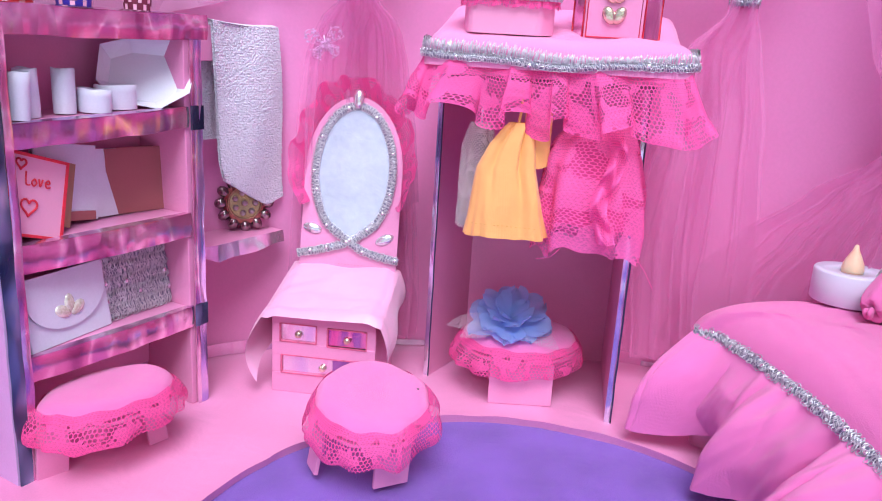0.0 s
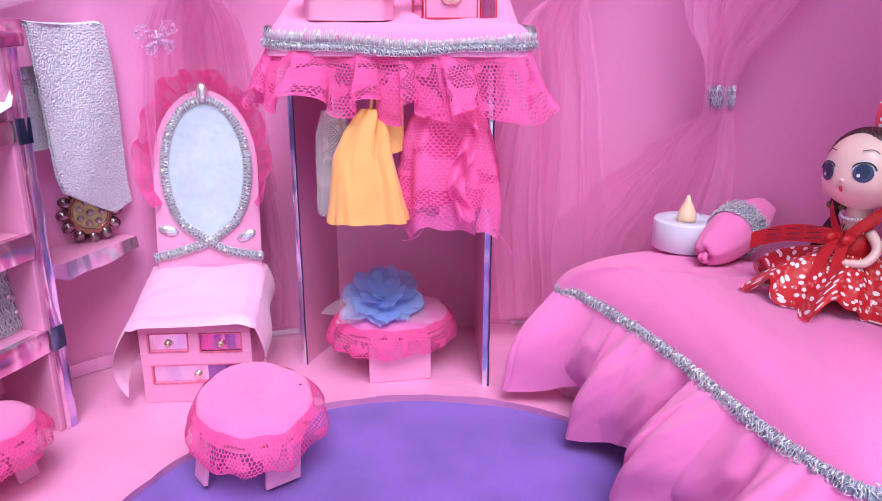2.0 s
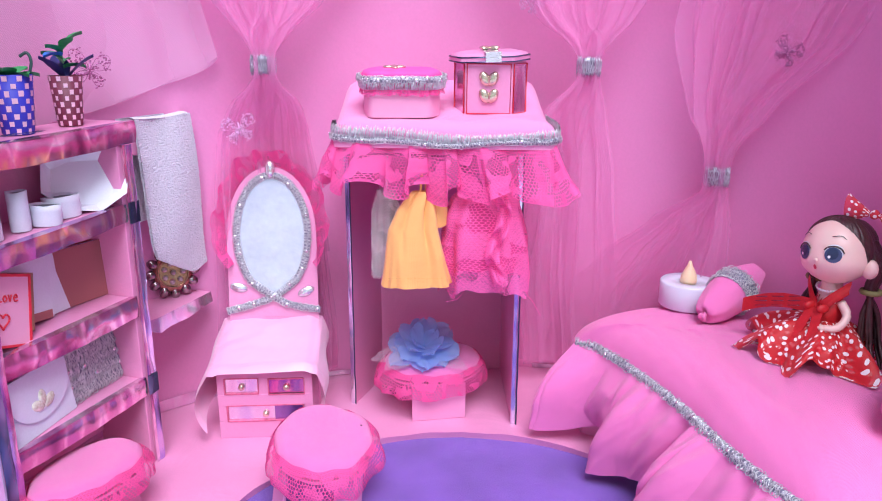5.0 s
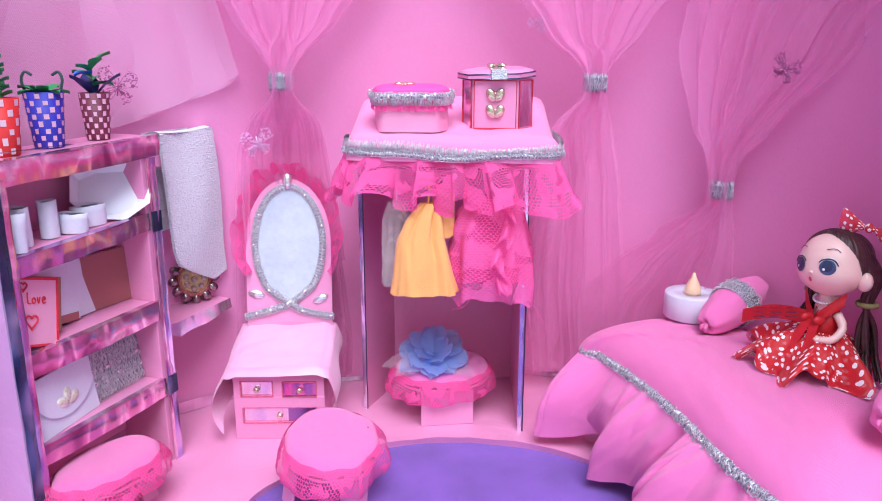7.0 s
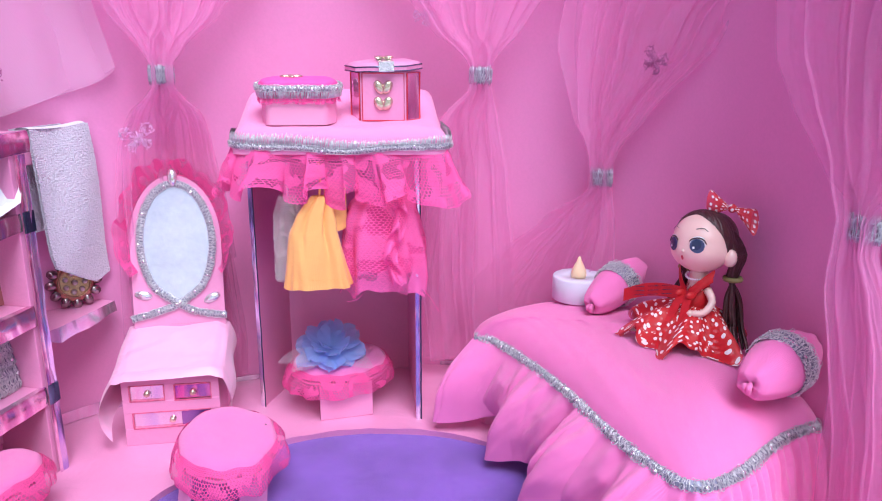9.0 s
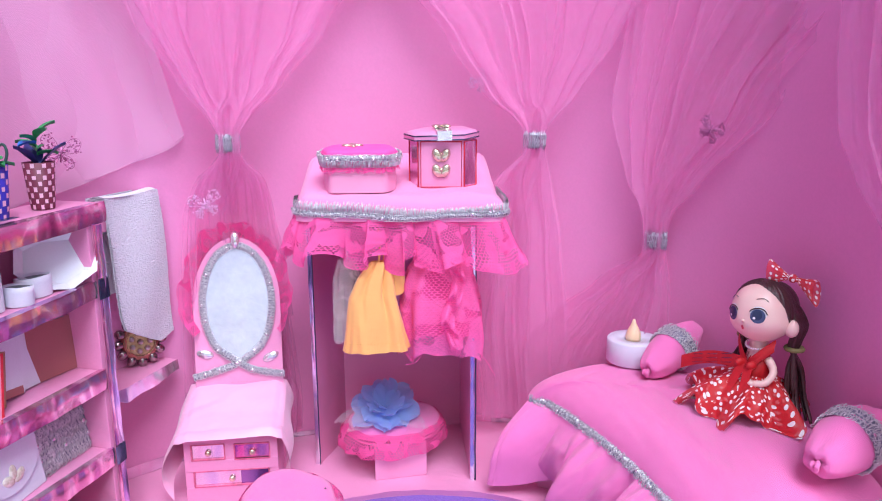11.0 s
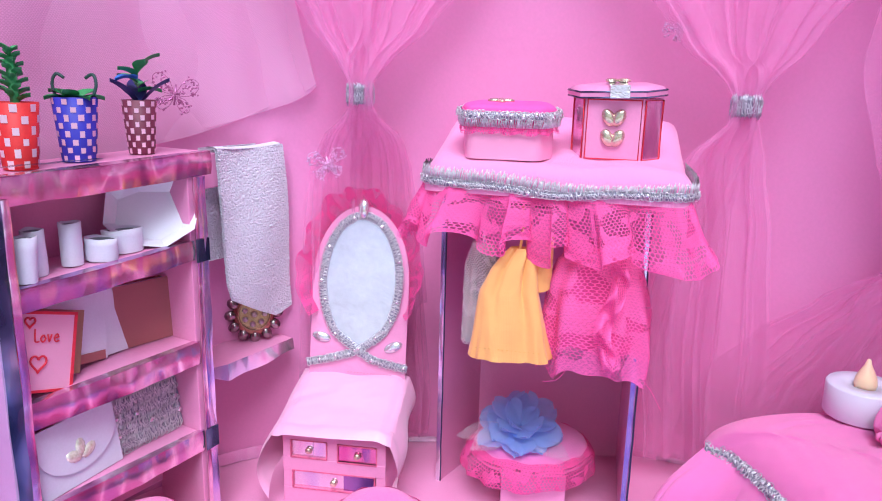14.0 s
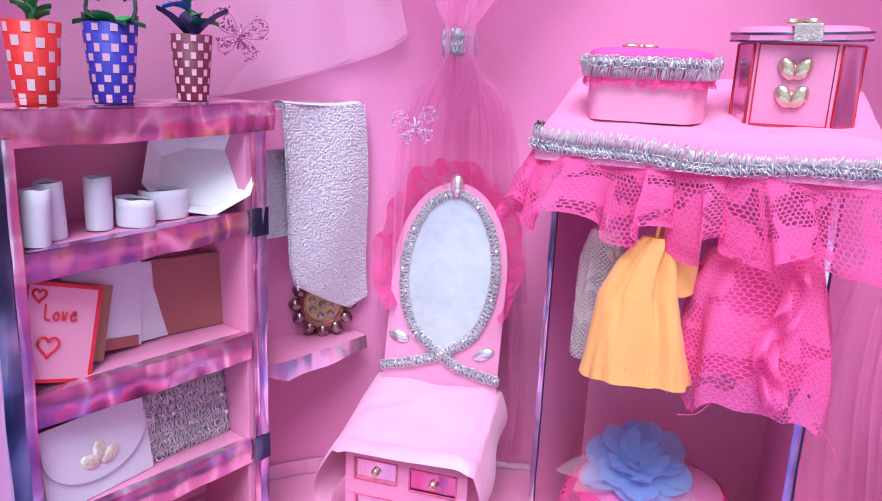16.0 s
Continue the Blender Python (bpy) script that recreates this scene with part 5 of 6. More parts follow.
    lid.matrix_local = pose(0, 0, 0.0006, 2.5, -2.0, 0)
    bow = B()
    bow.box(-0.0052, 0.0052, -0.0195, 0.019, 0.0404, 0.0414, 0.0003)
    bow.box(-0.0052, 0.0052, -0.0200, -0.0192, 0.0345, 0.0412, 0.0003)
    part("ribbon", bow, GEM, lid, "shiny silver ribbon")
    for k, a in enumerate((30, 150, 205, 335)):
        g = part("gem", B().ball((0, 0, 0), (0.0040, 0.0024, 0.0012), 10, 6), GOLD, lid, "gold gem")
        g.matrix_local = pose(0.0035 * math.cos(radians(a)), 0.003 * math.sin(radians(a)), 0.0425, 0, 0, a)
    fa = V(*hx[0], 0).lerp(V(*hx[1], 0), 0.5)
    fd = math.degrees(math.atan2(hx[1][1] - hx[0][1], hx[1][0] - hx[0][0]))
    for zz in (0.0235, 0.0125):
        for s in (-1, 1):
            g = part("gem", B().ball((0, 0, 0), (0.0052, 0.0034, 0.0018), 12, 6), GOLD, t, "faceted gem, half of a heart")
            g.matrix_local = pose(fa.x, fa.y, zz, 0, 0, fd) @ pose(s * 0.0027, -0.0014, 0.0, 90, 0, 0) @ pose(0, 0, 0, 0, 0, 90 - s * 30)


# ---- stools ----
def stool(m, rx, ry, h, label, turn, legs, seed, group="padded stools", tilt=0.0):
    t = thing("stool", m, label, "stool", group)
    out = ellipse(0, 0, rx, ry, turn, 72, 0.09, seed)
    def leaning(b):
        b.v = [(x, y, z + tilt * y) for x, y, z in b.v]
        return b
    part("seat", leaning(B().pad([(x * 0.93, y * 0.93) for x, y in out], h - 0.0085, h, seg=12, power=9, lumps=0.0012)), FABRIC, t)
    b = B()
    n = len(out)

    def band(u, v):
        x, y = out[round(u * n) % n]
        a = TAU * u
        k = 0.91 + 0.19 * math.sin(v * 1.9) + 0.022 * v * math.sin(a * 13 + seed) + 0.14 * v * noise.noise(V(math.cos(a) * 1.2, math.sin(a) * 1.2, seed + 2)) + 0.09 * v * noise.noise(V(math.cos(a) * 4, math.sin(a) * 4, seed))
        return V(x * k, y * k, h - 0.0035 - 0.0175 * v * (1 + 0.25 * noise.noise(V(math.cos(a) * 2, math.sin(a) * 2, seed + 5))) + 0.0008 * math.sin(a * 11 + seed))
    b.grid(n, 8, band, wrap=True, lu=TAU * (rx + ry) / 2, lv=0.016)
    part("lace_edging", leaning(b), LACE_SOFT, t, "hot pink lace edging")
    part("seat_board", leaning(B().prism([(x * 0.92, y * 0.92) for x, y in out], h - 0.0125, h - 0.0106)), PINK, t)
    for lx, ly, w, rot, splay in legs:
        l = part("leg", B().box(-w / 2, w / 2, -0.0012, 0.0012, 0, h - 0.0125 + tilt * ly, 0.0005), PINK, t)
        l.matrix_local = pose(lx, ly, 0, splay, 0, rot)
    return t


def build_stools():
    st = stool(pose(0.0240, 0.374, -0.0), 0.0345, 0.0380, 0.045, "round padded pink stool with a hot pink lace edge", 0.35,
          ((0.014, -0.022, 0.020, 28, 8), (-0.030, -0.012, 0.014, -62, -10), (0.0, 0.020, 0.02, 10, -6)), 2, tilt=0.15)
    part("ink_spot", B().ball((0.0255, 0.0035, 0.0447), (0.0009, 0.0011, 0.0006), 8, 5), DARK, st, "small black ink spot")
    stool(pose(-0.1165, 0.362, 0), 0.0395, 0.0265, 0.044, "oval padded pink stool with lace edge under the bookshelf", 0.95,
          ((-0.022, -0.022, 0.016, 50, 8), (0.018, 0.018, 0.012, 55, -18), (-0.016, 0.012, 0.012, 40, 0)), 6)
    # the one inside the wardrobe: a bent paper base
    t = stool(pose(0.1160, 0.484, 0), 0.043, 0.031, 0.0455, "oval padded stool on a bent paper base inside the wardrobe", 0.0, (), 11, tilt=0.10)
    b = B()
    b.box(-0.0215, 0.0215, -0.0255, -0.0235, 0, 0.0305, 0.0006)
    b.box(-0.0205, 0.0205, 0.012, 0.014, 0, 0.0335, 0.0006)
    b.box(-0.021, 0.021, -0.0235, 0.012, 0.0288, 0.0303, 0)
    part("base", b, PINK, t, "bent pink paper base")
    # the flower on it
    t = thing("fabric_flower", pose(0.1070, 0.481, 0.0510, 20, 3, 0) @ Matrix.Diagonal((1.02, 1.02, 0.82, 1.0)), "pale blue chiffon flower on white net leaves", "flower")
    rnd = random.Random(3)
    for ring, (n, l, lift, w) in enumerate(((7, 0.0285, -0.12, 0.0215), (6, 0.0262, 0.14, 0.0205), (5, 0.0225, 0.42, 0.0185), (4, 0.0165, 0.75, 0.0145))):
        for k in range(n):
            a = TAU * (k + 0.5 * ring) / n + rnd.uniform(-0.2, 0.2)
            l2, lf, tw = l * rnd.uniform(0.84, 1.08), lift + rnd.uniform(-0.14, 0.28), rnd.uniform(-0.6, 0.6)
            p = B()

            def petal(s, v):
                q = v - 0.5
                ww = w * min(1.0, 0.25 + 1.15 * s) * (1 if s < 0.55 else math.sqrt(max(0.04, 1 - ((s - 0.55) / 0.46) ** 2)))
                r = 0.0015 + l2 * s
                z = 0.002 + 0.0012 * ring + l2 * (math.sin(lf) * s - 0.10 * s * s) + 0.0036 * (2 * q) ** 2 * s + tw * q * ww * s + 0.0009 * math.sin(q * 13 + k) * s * s
                r2 = r * (0.35 + 0.65 * math.cos(lf))
                return V(r2 * math.cos(a) - q * ww * math.sin(a), r2 * math.sin(a) + q * ww * math.cos(a), z)
            p.grid(12, 12, petal)
            part("petal", p, BLUE, t)
    for a, l in ((196, 0.040), (322, 0.036), (215, 0.036)):
        p = B()
        p.grid(10, 4, lambda s, v: pose(0, 0, 0, 0, 0, a) @ V(0.004 + l * s, (v - 0.5) * 0.018 * math.sin(s * 2.9 + 0.15), 0.0016 + 0.002 * math.sin(s * 3)), lu=0.034, lv=0.018)
        part("net_leaf", p, WHITE_NET, t, "white net leaf")


# ---- the bed ----
TRIM = [(0.214, 0.424), (0.2245, 0.412), (0.232, 0.385), (0.238, 0.35), (0.242, 0.31), (0.2425, 0.27), (0.245, 0.235), (0.250, 0.208), (0.258, 0.196),
        (0.272, 0.1955), (0.293, 0.203), (0.328, 0.222), (0.350, 0.2295), (0.368, 0.233)]
BED_Z = 0.073


def build_bed():
    t = thing("bed", pose(0, 0, 0), "bed with pink cotton cover and gathered silver trimmed skirt", "bed")
    back = [(0.378, 0.258), (0.377, 0.315), (0.362, 0.385), (0.328, 0.440), (0.285, 0.458), (0.246, 0.452), (0.220, 0.438)]
    out = [tuple(p.xy) for p in smooth_path([(x, y, 0) for x, y in TRIM + back], 14, True)]
    n = len(out)
    cx, cy = 0.308, 0.362
    b = B()

    def cover(u, v):
        x, y = out[round(u * n) % n]
        r = 1 - v ** 1.7
        h = 0.0235 * (1 - r ** 6) ** 0.75 if r < 1 else 0
        d = 0.0014 * noise.noise(V(x * r * 25, y * r * 25, 3)) * (1 - r ** 6)
        return V(cx + (x - cx) * r, cy + (y - cy) * r, BED_Z + h + d)
    b.grid(n, 56, cover, wrap=True, lu=0.9, lv=0.13)
    part("cover", b, FABRIC, t, "pink cotton cover")
    base = B()
    base.prism([(cx + (x - cx) * 0.93, cy + (y - cy) * 0.93) for x, y in out], 0.0, BED_Z)
    part("base", base, PINK, t)
    line = smooth_path([(x, y, BED_Z) for x, y in TRIM], 6)

    def outward(u, p):
        i = min(range(len(line)), key=lambda k: (line[k] - p).length)
        a, c = line[max(0, i - 3)], line[min(len(line) - 1, i + 3)]
        d = (c - a).normalized()
        return V(d.y, -d.x, 0) * -1 if V(d.y, -d.x, 0).dot(p - V(cx, cy, p.z)) < 0 else V(d.y, -d.x, 0)
    braid(t, [p + V(0, 0, 0.001) for p in line], lambda u, p: outward(u, p) + V(0, 0, 0.75), 0.0070, seed=30, sequins=0.024, wild=0.7, thread=SILVER_M)
    # the gathered skirt
    s = B()
    pts = resample(line, 0.0012)
    m = len(pts) - 1
    outs = [outward(0, p) for p in pts]
    for _ in range(3):
        outs = [(outs[max(0, i - 4)] + outs[i] + outs[min(m, i + 4)]).normalized() for i in range(m + 1)]
    outs[:28] = [outs[28]] * 28
    # large soft folds along the side, narrow pleats along the front
    turn = 0.655

    def phase(u):
        return u / 0.19 + 0.15 if u < turn else turn / 0.19 + 0.15 + (u - turn) / (1 - turn) * 8

    def skirt(u, v):
        f = u * m
        i = min(m - 1, int(f))
        k = f - i
        p = pts[i].lerp(pts[i + 1], k)
        o = outs[i].lerp(outs[i + 1], k)
        tg = (pts[min(m, i + 2)] - pts[max(0, i - 1)]).normalized()
        w = phase(u) + 0.30 * noise.noise(V(u * 7, 5, 0))
        q = w - math.floor(w)
        tooth = math.sin(q / 0.36 * math.pi / 2) ** 0.8 if q < 0.36 else 0.5 + 0.5 * math.cos((q - 0.36) / 0.64 * math.pi)
        size = 0.9 + 0.4 * noise.noise(V(math.floor(w) * 3.3, 8, 0))
        head = max(0.0, 1 - u * 3.4)
        front = min(1.0, max(0.0, (u - turn + 0.05) / 0.1))
        reach = (0.0270 + 0.004 * head) * (1 - front) + 0.0075 * front
        puff = math.sin(min(1.0, v * 1.25) * math.pi * 0.55)
        out = 0.001 + 0.013 * puff * (1 - 0.4 * front) + reach * size * tooth * (0.62 * puff + 0.38 * v) * (1 - 0.14 * v) - 0.011 * (1 - tooth) * v * (1 - front)
        drop = 0.004 + 0.015 * (1 - tooth) * (1 - front) * v + 0.004 * head * v + 0.004 * noise.noise(V(u * 20, 1, 0))
        zz = (BED_Z + 0.001) * (1 - v) + max(0.001, drop) * v + 0.004 * tooth * math.sin(math.pi * v) * (1 - front)
        gather = 0.0026 * math.sin(w * TAU * (4.0 if u < turn else 2.0) + 2 * v) * max(0.0, 1 - v * 1.8) * min(1, v * 7) * (1 - head)
        crease = (0.0022 * noise.noise(V(u * 30 + v * 2.5, v * 2, 2)) + 0.0012 * noise.noise(V(u * 75 + v * 5, v * 3, 6))) * min(1, v * 3) * (1 - 0.7 * head)
        back = (0.014 * tooth * size * v ** 1.6 + 0.010 * v) * (1 - front) * (1 - 0.75 * head) + 0.003 * front * v * tooth
        pleat = 0.0095 * abs(math.sin(math.pi * (w * 2.6 + 0.5 * noise.noise(V(u * 12, v * 1.5, 3))))) ** 0.6 * min(1.0, v * 3.2) * (1 - front) * (1 - 0.3 * head) * (0.6 + 0.8 * noise.noise(V(u * 9, 4, 1)))
        return V(p.x, p.y, 0) + o * (out + gather + crease + pleat) - tg * back + V(0, 0, zz)
    s.grid(760, 34, skirt, lu=0.75, lv=0.08)
    part("skirt", s, FABRIC, t, "gathered pink cotton skirt")


def bolster(m, l, r, label, seed):
    t = thing("bolster", m, label, "pillow", "bolsters on the bed")
    b = B()

    def fn(u, v):
        a = TAU * u
        k = math.sin(math.pi * v) ** 0.33 if 0 < v < 1 else 0.02
        g = 1 + 0.10 * math.cos(v * TAU) * -1
        pinch = 1 - 0.16 * (1 - k) ** 0.9 * (math.sin(5 * a + seed) + 0.6 * math.sin(8 * a + 2 * seed))
        lump = 1 + 0.05 * noise.noise(V(math.cos(a) * 1.3, math.sin(a) * 1.3, v * 4 + seed))
        tuck = (0.09 + 0.015 * math.sin(3 * a + seed)) * l * (1 - k) ** 2 * (1 if v < 0.5 else -1)
        lump += 0.07 * noise.noise(V(math.cos(a) * 3, math.sin(a) * 3, v * 9 + seed)) * (1 - k)
        return V((v - 0.5) * l + tuck, r * k * pinch * lump * g * math.cos(a), r * k * pinch * lump * g * math.sin(a))
    b.grid(48, 34, fn, wrap=True, lu=TAU * r, lv=l)
    part("cushion", b, FABRIC, t)
    ring = [V(0.002, r * 1.06 * math.cos(TAU * k / 40), r * 1.06 * math.sin(TAU * k / 40)) for k in range(40)]
    cuff = part("cuff", B().tube(ring, 0.0015, 6, True), SILVER_D, t, "silver braid cuff")
    for off in (-0.0038, 0.0038):
        braid(cuff, [p + V(off, 0, 0) for p in ring], lambda u, p: (0, p.y, p.z), 0.0075, True, seed=seed + int(off * 1000), sequins=0.03)
    kn = B()
    for k in range(5):
        kn.ball((-l / 2 + 0.004 - 0.0006 * k, 0.0018 * math.cos(k * 2.2), 0.0018 * math.sin(k * 2.2) - 0.001), (0.0020, 0.0015, 0.0024), 7, 5)
    part("knot", kn, FABRIC, t, "gathered end")


def build_bed_things():
    bolster(axes((0.3225, 0.4015, 0.1145), V(0.84, 0.44, 0.30), V(-0.46, 0.88, 0.05), V(-0.25, -0.1, 0.95)), 0.076, 0.0142, "pink stuffed bolster with a silver cuff beside the candle", 3)
    bolster(axes((0.3430, 0.2420, 0.1125), V(0.92, 0.36, 0.14), V(-0.36, 0.93, 0.0), V(-0.14, -0.05, 0.98)), 0.074, 0.0158, "pink stuffed bolster with a silver cuff at the bed's end", 7)
    t = thing("tea_light", pose(0.303, 0.428, 0.0975) @ Matrix.Scale(1.09, 4), "white battery tea light with a flame shaped lamp", "candle")
    part("body", B().lathe([(0, 0), (0.0185, 0.0), (0.019, 0.0006), (0.019, 0.0165), (0.0183, 0.0175), (0.0065, 0.0165), (0.0062, 0.0150), (0, 0.0150)], 48), WAX, t)
    part("flame", B().lathe([(0.0, 0.0152), (0.0052, 0.0155), (0.0058, 0.0180), (0.0052, 0.0215), (0.0034, 0.0255), (0.0018, 0.0285), (0.0010, 0.0315), (0, 0.0320)], 20), FLAME, t, "translucent flame shaped lamp")




# ---- curtains ----
def curtain(tie, phi, rows, label, pleats, seed, tie_w=0.0150, tie_h=0.0132, n=380, layers=3):
    """Tulle gathered by a silver band. rows: (z, left, right, off): the sheet's two edges along the wall and its way from it."""
    t = thing("curtain", pose(0, 0, 0), label, "curtain", "curtains round the wall")
    rows = sorted(rows, reverse=True)

    def at(z):
        k = [r[0] for r in rows]
        if z >= k[0]:
            return rows[0][1:]
        for (z0, *a), (z1, *c) in zip(rows, rows[1:]):
            if z >= z1:
                f = (z0 - z) / (z0 - z1)
                f = f * f * (3 - 2 * f) * 0.5 + f * 0.5
                return [p + (q - p) * f for p, q in zip(a, c)]
        return rows[-1][1:]
    z_top, z_bot = rows[0][0], rows[-1][0]
    e = 0.02
    tan = (wall_point(phi - e) - wall_point(phi + e)).normalized()
    nor = V(-tan.y, tan.x, 0)
    if nor.dot(V(CX, CY, 0) - wall_point(phi)) < 0:
        nor = -nor
    o = Vector(tie)
    rnd = random.Random(seed)
    ph = [rnd.uniform(0, 6) for _ in range(4)]
    spans = ((0.0, 1.0), (0.06, 0.60), (0.40, 0.97), (0.2, 0.8))
    for layer in range(layers):
        b = B()
        count = max(4, pleats * 2 // 3)
        folds = [((j + rnd.uniform(0.0, 1.0)) / count, rnd.uniform(0.012, 0.055), rnd.uniform(1.7, 3.2)) for j in range(count)]
        s0, s1 = spans[layer % 4]

        def fn(u, v):
            z = z_top + (z_bot - z_top) * v
            l, r, off = at(z)
            w = r - l
            g = min(1.0, w / 0.12)
            s, d = u, 0.0
            for c, wd, k in folds:
                q = (u - c - 0.15 * g * noise.noise(V(z * 4.5, c * 19, seed + 5 * layer))) / wd
                if abs(q) < 3:
                    e2 = math.exp(-q * q)
                    s -= k * wd * q * e2
                    d += 0.0030 * e2 * (0.5 + 0.5 * g)
            # the sheets part away from the band, each with its own wandering edges
            part_ = min(1.0, max(0.0, (w - 0.017) / 0.05))
            lo, hi = s0 * part_, 1 + (s1 - 1) * part_
            drift = 0.05 * part_ * noise.noise(V(z * 11, layer * 7.0, seed))
            x = l + w * (lo + (hi - lo) * s + (drift if layer else 0.3 * drift))
            d += off + 0.0035 * math.sin(u * 9 + ph[layer % 4]) + 0.002 * layer + 0.006 * noise.noise(V(u * 3, z * 9, seed + 7 * layer))
            # follow the wall's curve away from the band
            bend = (x * x) * 1.35
            return V(o.x, o.y, z) + tan * x + nor * (d + bend)
        b.grid(n, 60, fn, lu=0.4, lv=z_top - z_bot)
        part("tulle", b, TULLE, t)
    band = [V(o.x, o.y, tie[2]) + tan * (tie_w / 2 * math.cos(TAU * k / 36)) + nor * (0.0055 * math.sin(TAU * k / 36) + at(tie[2])[2]) for k in range(36)]
    strip = B().grid(36, 6, lambda u, v: band[round(u * 36) % 36] + (band[round(u * 36) % 36] - V(o.x, o.y, tie[2]) - nor * at(tie[2])[2]) * (0.10 * (2 * v - 1) ** 2) + V(0, 0, tie_h * 0.94 * (v - 0.5)), wrap=True)
    bd = part("tie_band", strip, SILVER_D, t, "silver braid tie band")
    cen = V(o.x, o.y, tie[2]) + nor * at(tie[2])[2]
    wrap = B()
    for k in range(120):
        p = band[int(k * 0.3) % 36].lerp(band[(int(k * 0.3) + 1) % 36], (k * 0.3) % 1)
        n_ = (p - cen).normalized()
        side_ = V(-n_.y, n_.x, 0)
        lean, up = rnd.uniform(-0.0034, 0.0034), rnd.uniform(0.36, 0.60)
        wrap.tube([p + n_ * rnd.uniform(0.0004, 0.0013) * (1.6 if abs(q) < 0.3 else 1) + side_ * (lean * q * 2 + rnd.uniform(-0.0004, 0.0004)) + V(0, 0, tie_h * q * up * 2) for q in (-0.5, -0.25, 0, 0.25, 0.5)], rnd.uniform(0.00015, 0.00030), 4)
    for zz in (-0.34, -0.05, 0.30):
        ring = [p + (p - cen).normalized() * (0.0014 + 0.0006 * math.sin(k * 1.9)) + V(0, 0, tie_h * zz + 0.0009 * math.sin(k * 2.3 + zz * 9)) for k, p in enumerate(band)]
        wrap.tube(ring, 0.00034, 4, closed=True)
    part("silver_threads", wrap, SILVER_T, bd, "silver threads wound over the band")
    return t


def build_curtains():
    # each row: height, left and right edge along the wall from the band, distance in front of it
    curtain((-0.008, 0.507, 0.274), 1.95, [(0.52, -0.17, 0.20, 0.0), (0.42, -0.100, 0.122, 0.0), (0.362, -0.063, 0.083, 0.0), (0.317, -0.034, 0.046, 0.001), (0.296, -0.017, 0.021, 0.002), (0.283, -0.0085, 0.0085, 0.002), (0.264, -0.0085, 0.0085, 0.002),
            (0.243, -0.026, 0.033, -0.014), (0.217, -0.033, 0.043, -0.031), (0.17, -0.038, 0.051, -0.034), (0.09, -0.041, 0.058, -0.034), (0.01, -0.044, 0.060, -0.034)], "sheer pink tulle curtain tied with silver braid behind the mirror", 11, 41)
    curtain((0.237, 0.488, 0.273), 1.10, [(0.52, -0.20, 0.16, 0.0), (0.42, -0.125, 0.105, 0.0), (0.351, -0.070, 0.062, 0.0), (0.309, -0.042, 0.034, 0.001), (0.292, -0.019, 0.018, 0.002), (0.282, -0.0085, 0.0085, 0.002), (0.264, -0.0085, 0.0085, 0.002),
            (0.238, -0.034, 0.015, -0.002), (0.19, -0.046, 0.024, -0.006), (0.10, -0.056, 0.032, -0.01), (0.02, -0.050, 0.034, -0.014)], "sheer pink tulle curtain tied with silver braid beside the wardrobe", 8, 52)
    curtain((0.327, 0.442, 0.194), 0.66, [(0.52, -0.034, 0.210, 0.0), (0.395, -0.034, 0.155, 0.0), (0.30, -0.037, 0.084, 0.002), (0.240, -0.024, 0.032, 0.003), (0.218, -0.012, 0.013, 0.003), (0.204, -0.0085, 0.0085, 0.003), (0.184, -0.0085, 0.0085, 0.003),
            (0.155, -0.048, 0.012, 0.002), (0.12, -0.086, 0.010, 0.0), (0.09, -0.112, 0.000, 0.0), (0.05, -0.130, -0.010, 0.0), (0.015, -0.138, -0.015, 0.0)], "sheer pink tulle curtain swept aside to the bed's corner", 9, 63)
    curtain(TIE4, 0.02, [(0.52, -0.10, 0.11, 0.0), (0.34, -0.081, 0.08, 0.0), (0.29, -0.073, 0.07, 0.0), (0.264, -0.060, 0.055, 0.0), (0.23, -0.034, 0.035, 0.002), (0.211, -0.0085, 0.0085, 0.004), (0.190, -0.0085, 0.0085, 0.004),
            (0.172, -0.0135, 0.022, 0.003), (0.14, -0.0130, 0.038, 0.002), (0.09, -0.011, 0.055, 0.002), (0.0, -0.008, 0.065, 0.0)], "sheer pink tulle curtain tied with silver braid at the bed's end", 9, 74, layers=4)
    # the loose corner of tulle on the wall above the bookshelf
    t = thing("tulle_drape", pose(0, 0, 0), "loose pointed corner of pink tulle hanging on the wall", "curtain", "curtains round the wall")
    def phi_at(x):
        return math.acos(-((CX - x) / WA) ** (WN / 2))
    for layer in range(2):
        b = B()

        def fn(u, v):
            # v goes down from above, u from the free edge to the left
            x = (-0.092 + 0.047 * v ** 1.15) * (1 - u) - 0.185 * u - 0.002 * layer * (1 - u)
            z = 0.50 * (1 - v) + v * (0.278 - 0.052 * u ** 0.75 + 0.002 * layer)
            off = 0.005 + 0.0035 * math.sin(u * 15 + 2 * layer) + 0.004 * noise.noise(V(u * 5, v * 5, layer)) + 0.003 * layer
            return wall_point(phi_at(x), off, z)
        b.grid(70, 30, fn, lu=0.16, lv=0.24)
        part("tulle", b, PALE_TULLE, t)


GLITTER = surf("glitter", (0.82, 0.46, 0.68), rough=0.3, metal=0.4, var=0.4, scale=900)


GLITTER_D = surf("dark_glitter", (0.46, 0.15, 0.33), rough=0.25, metal=0.6, var=0.4, scale=900)


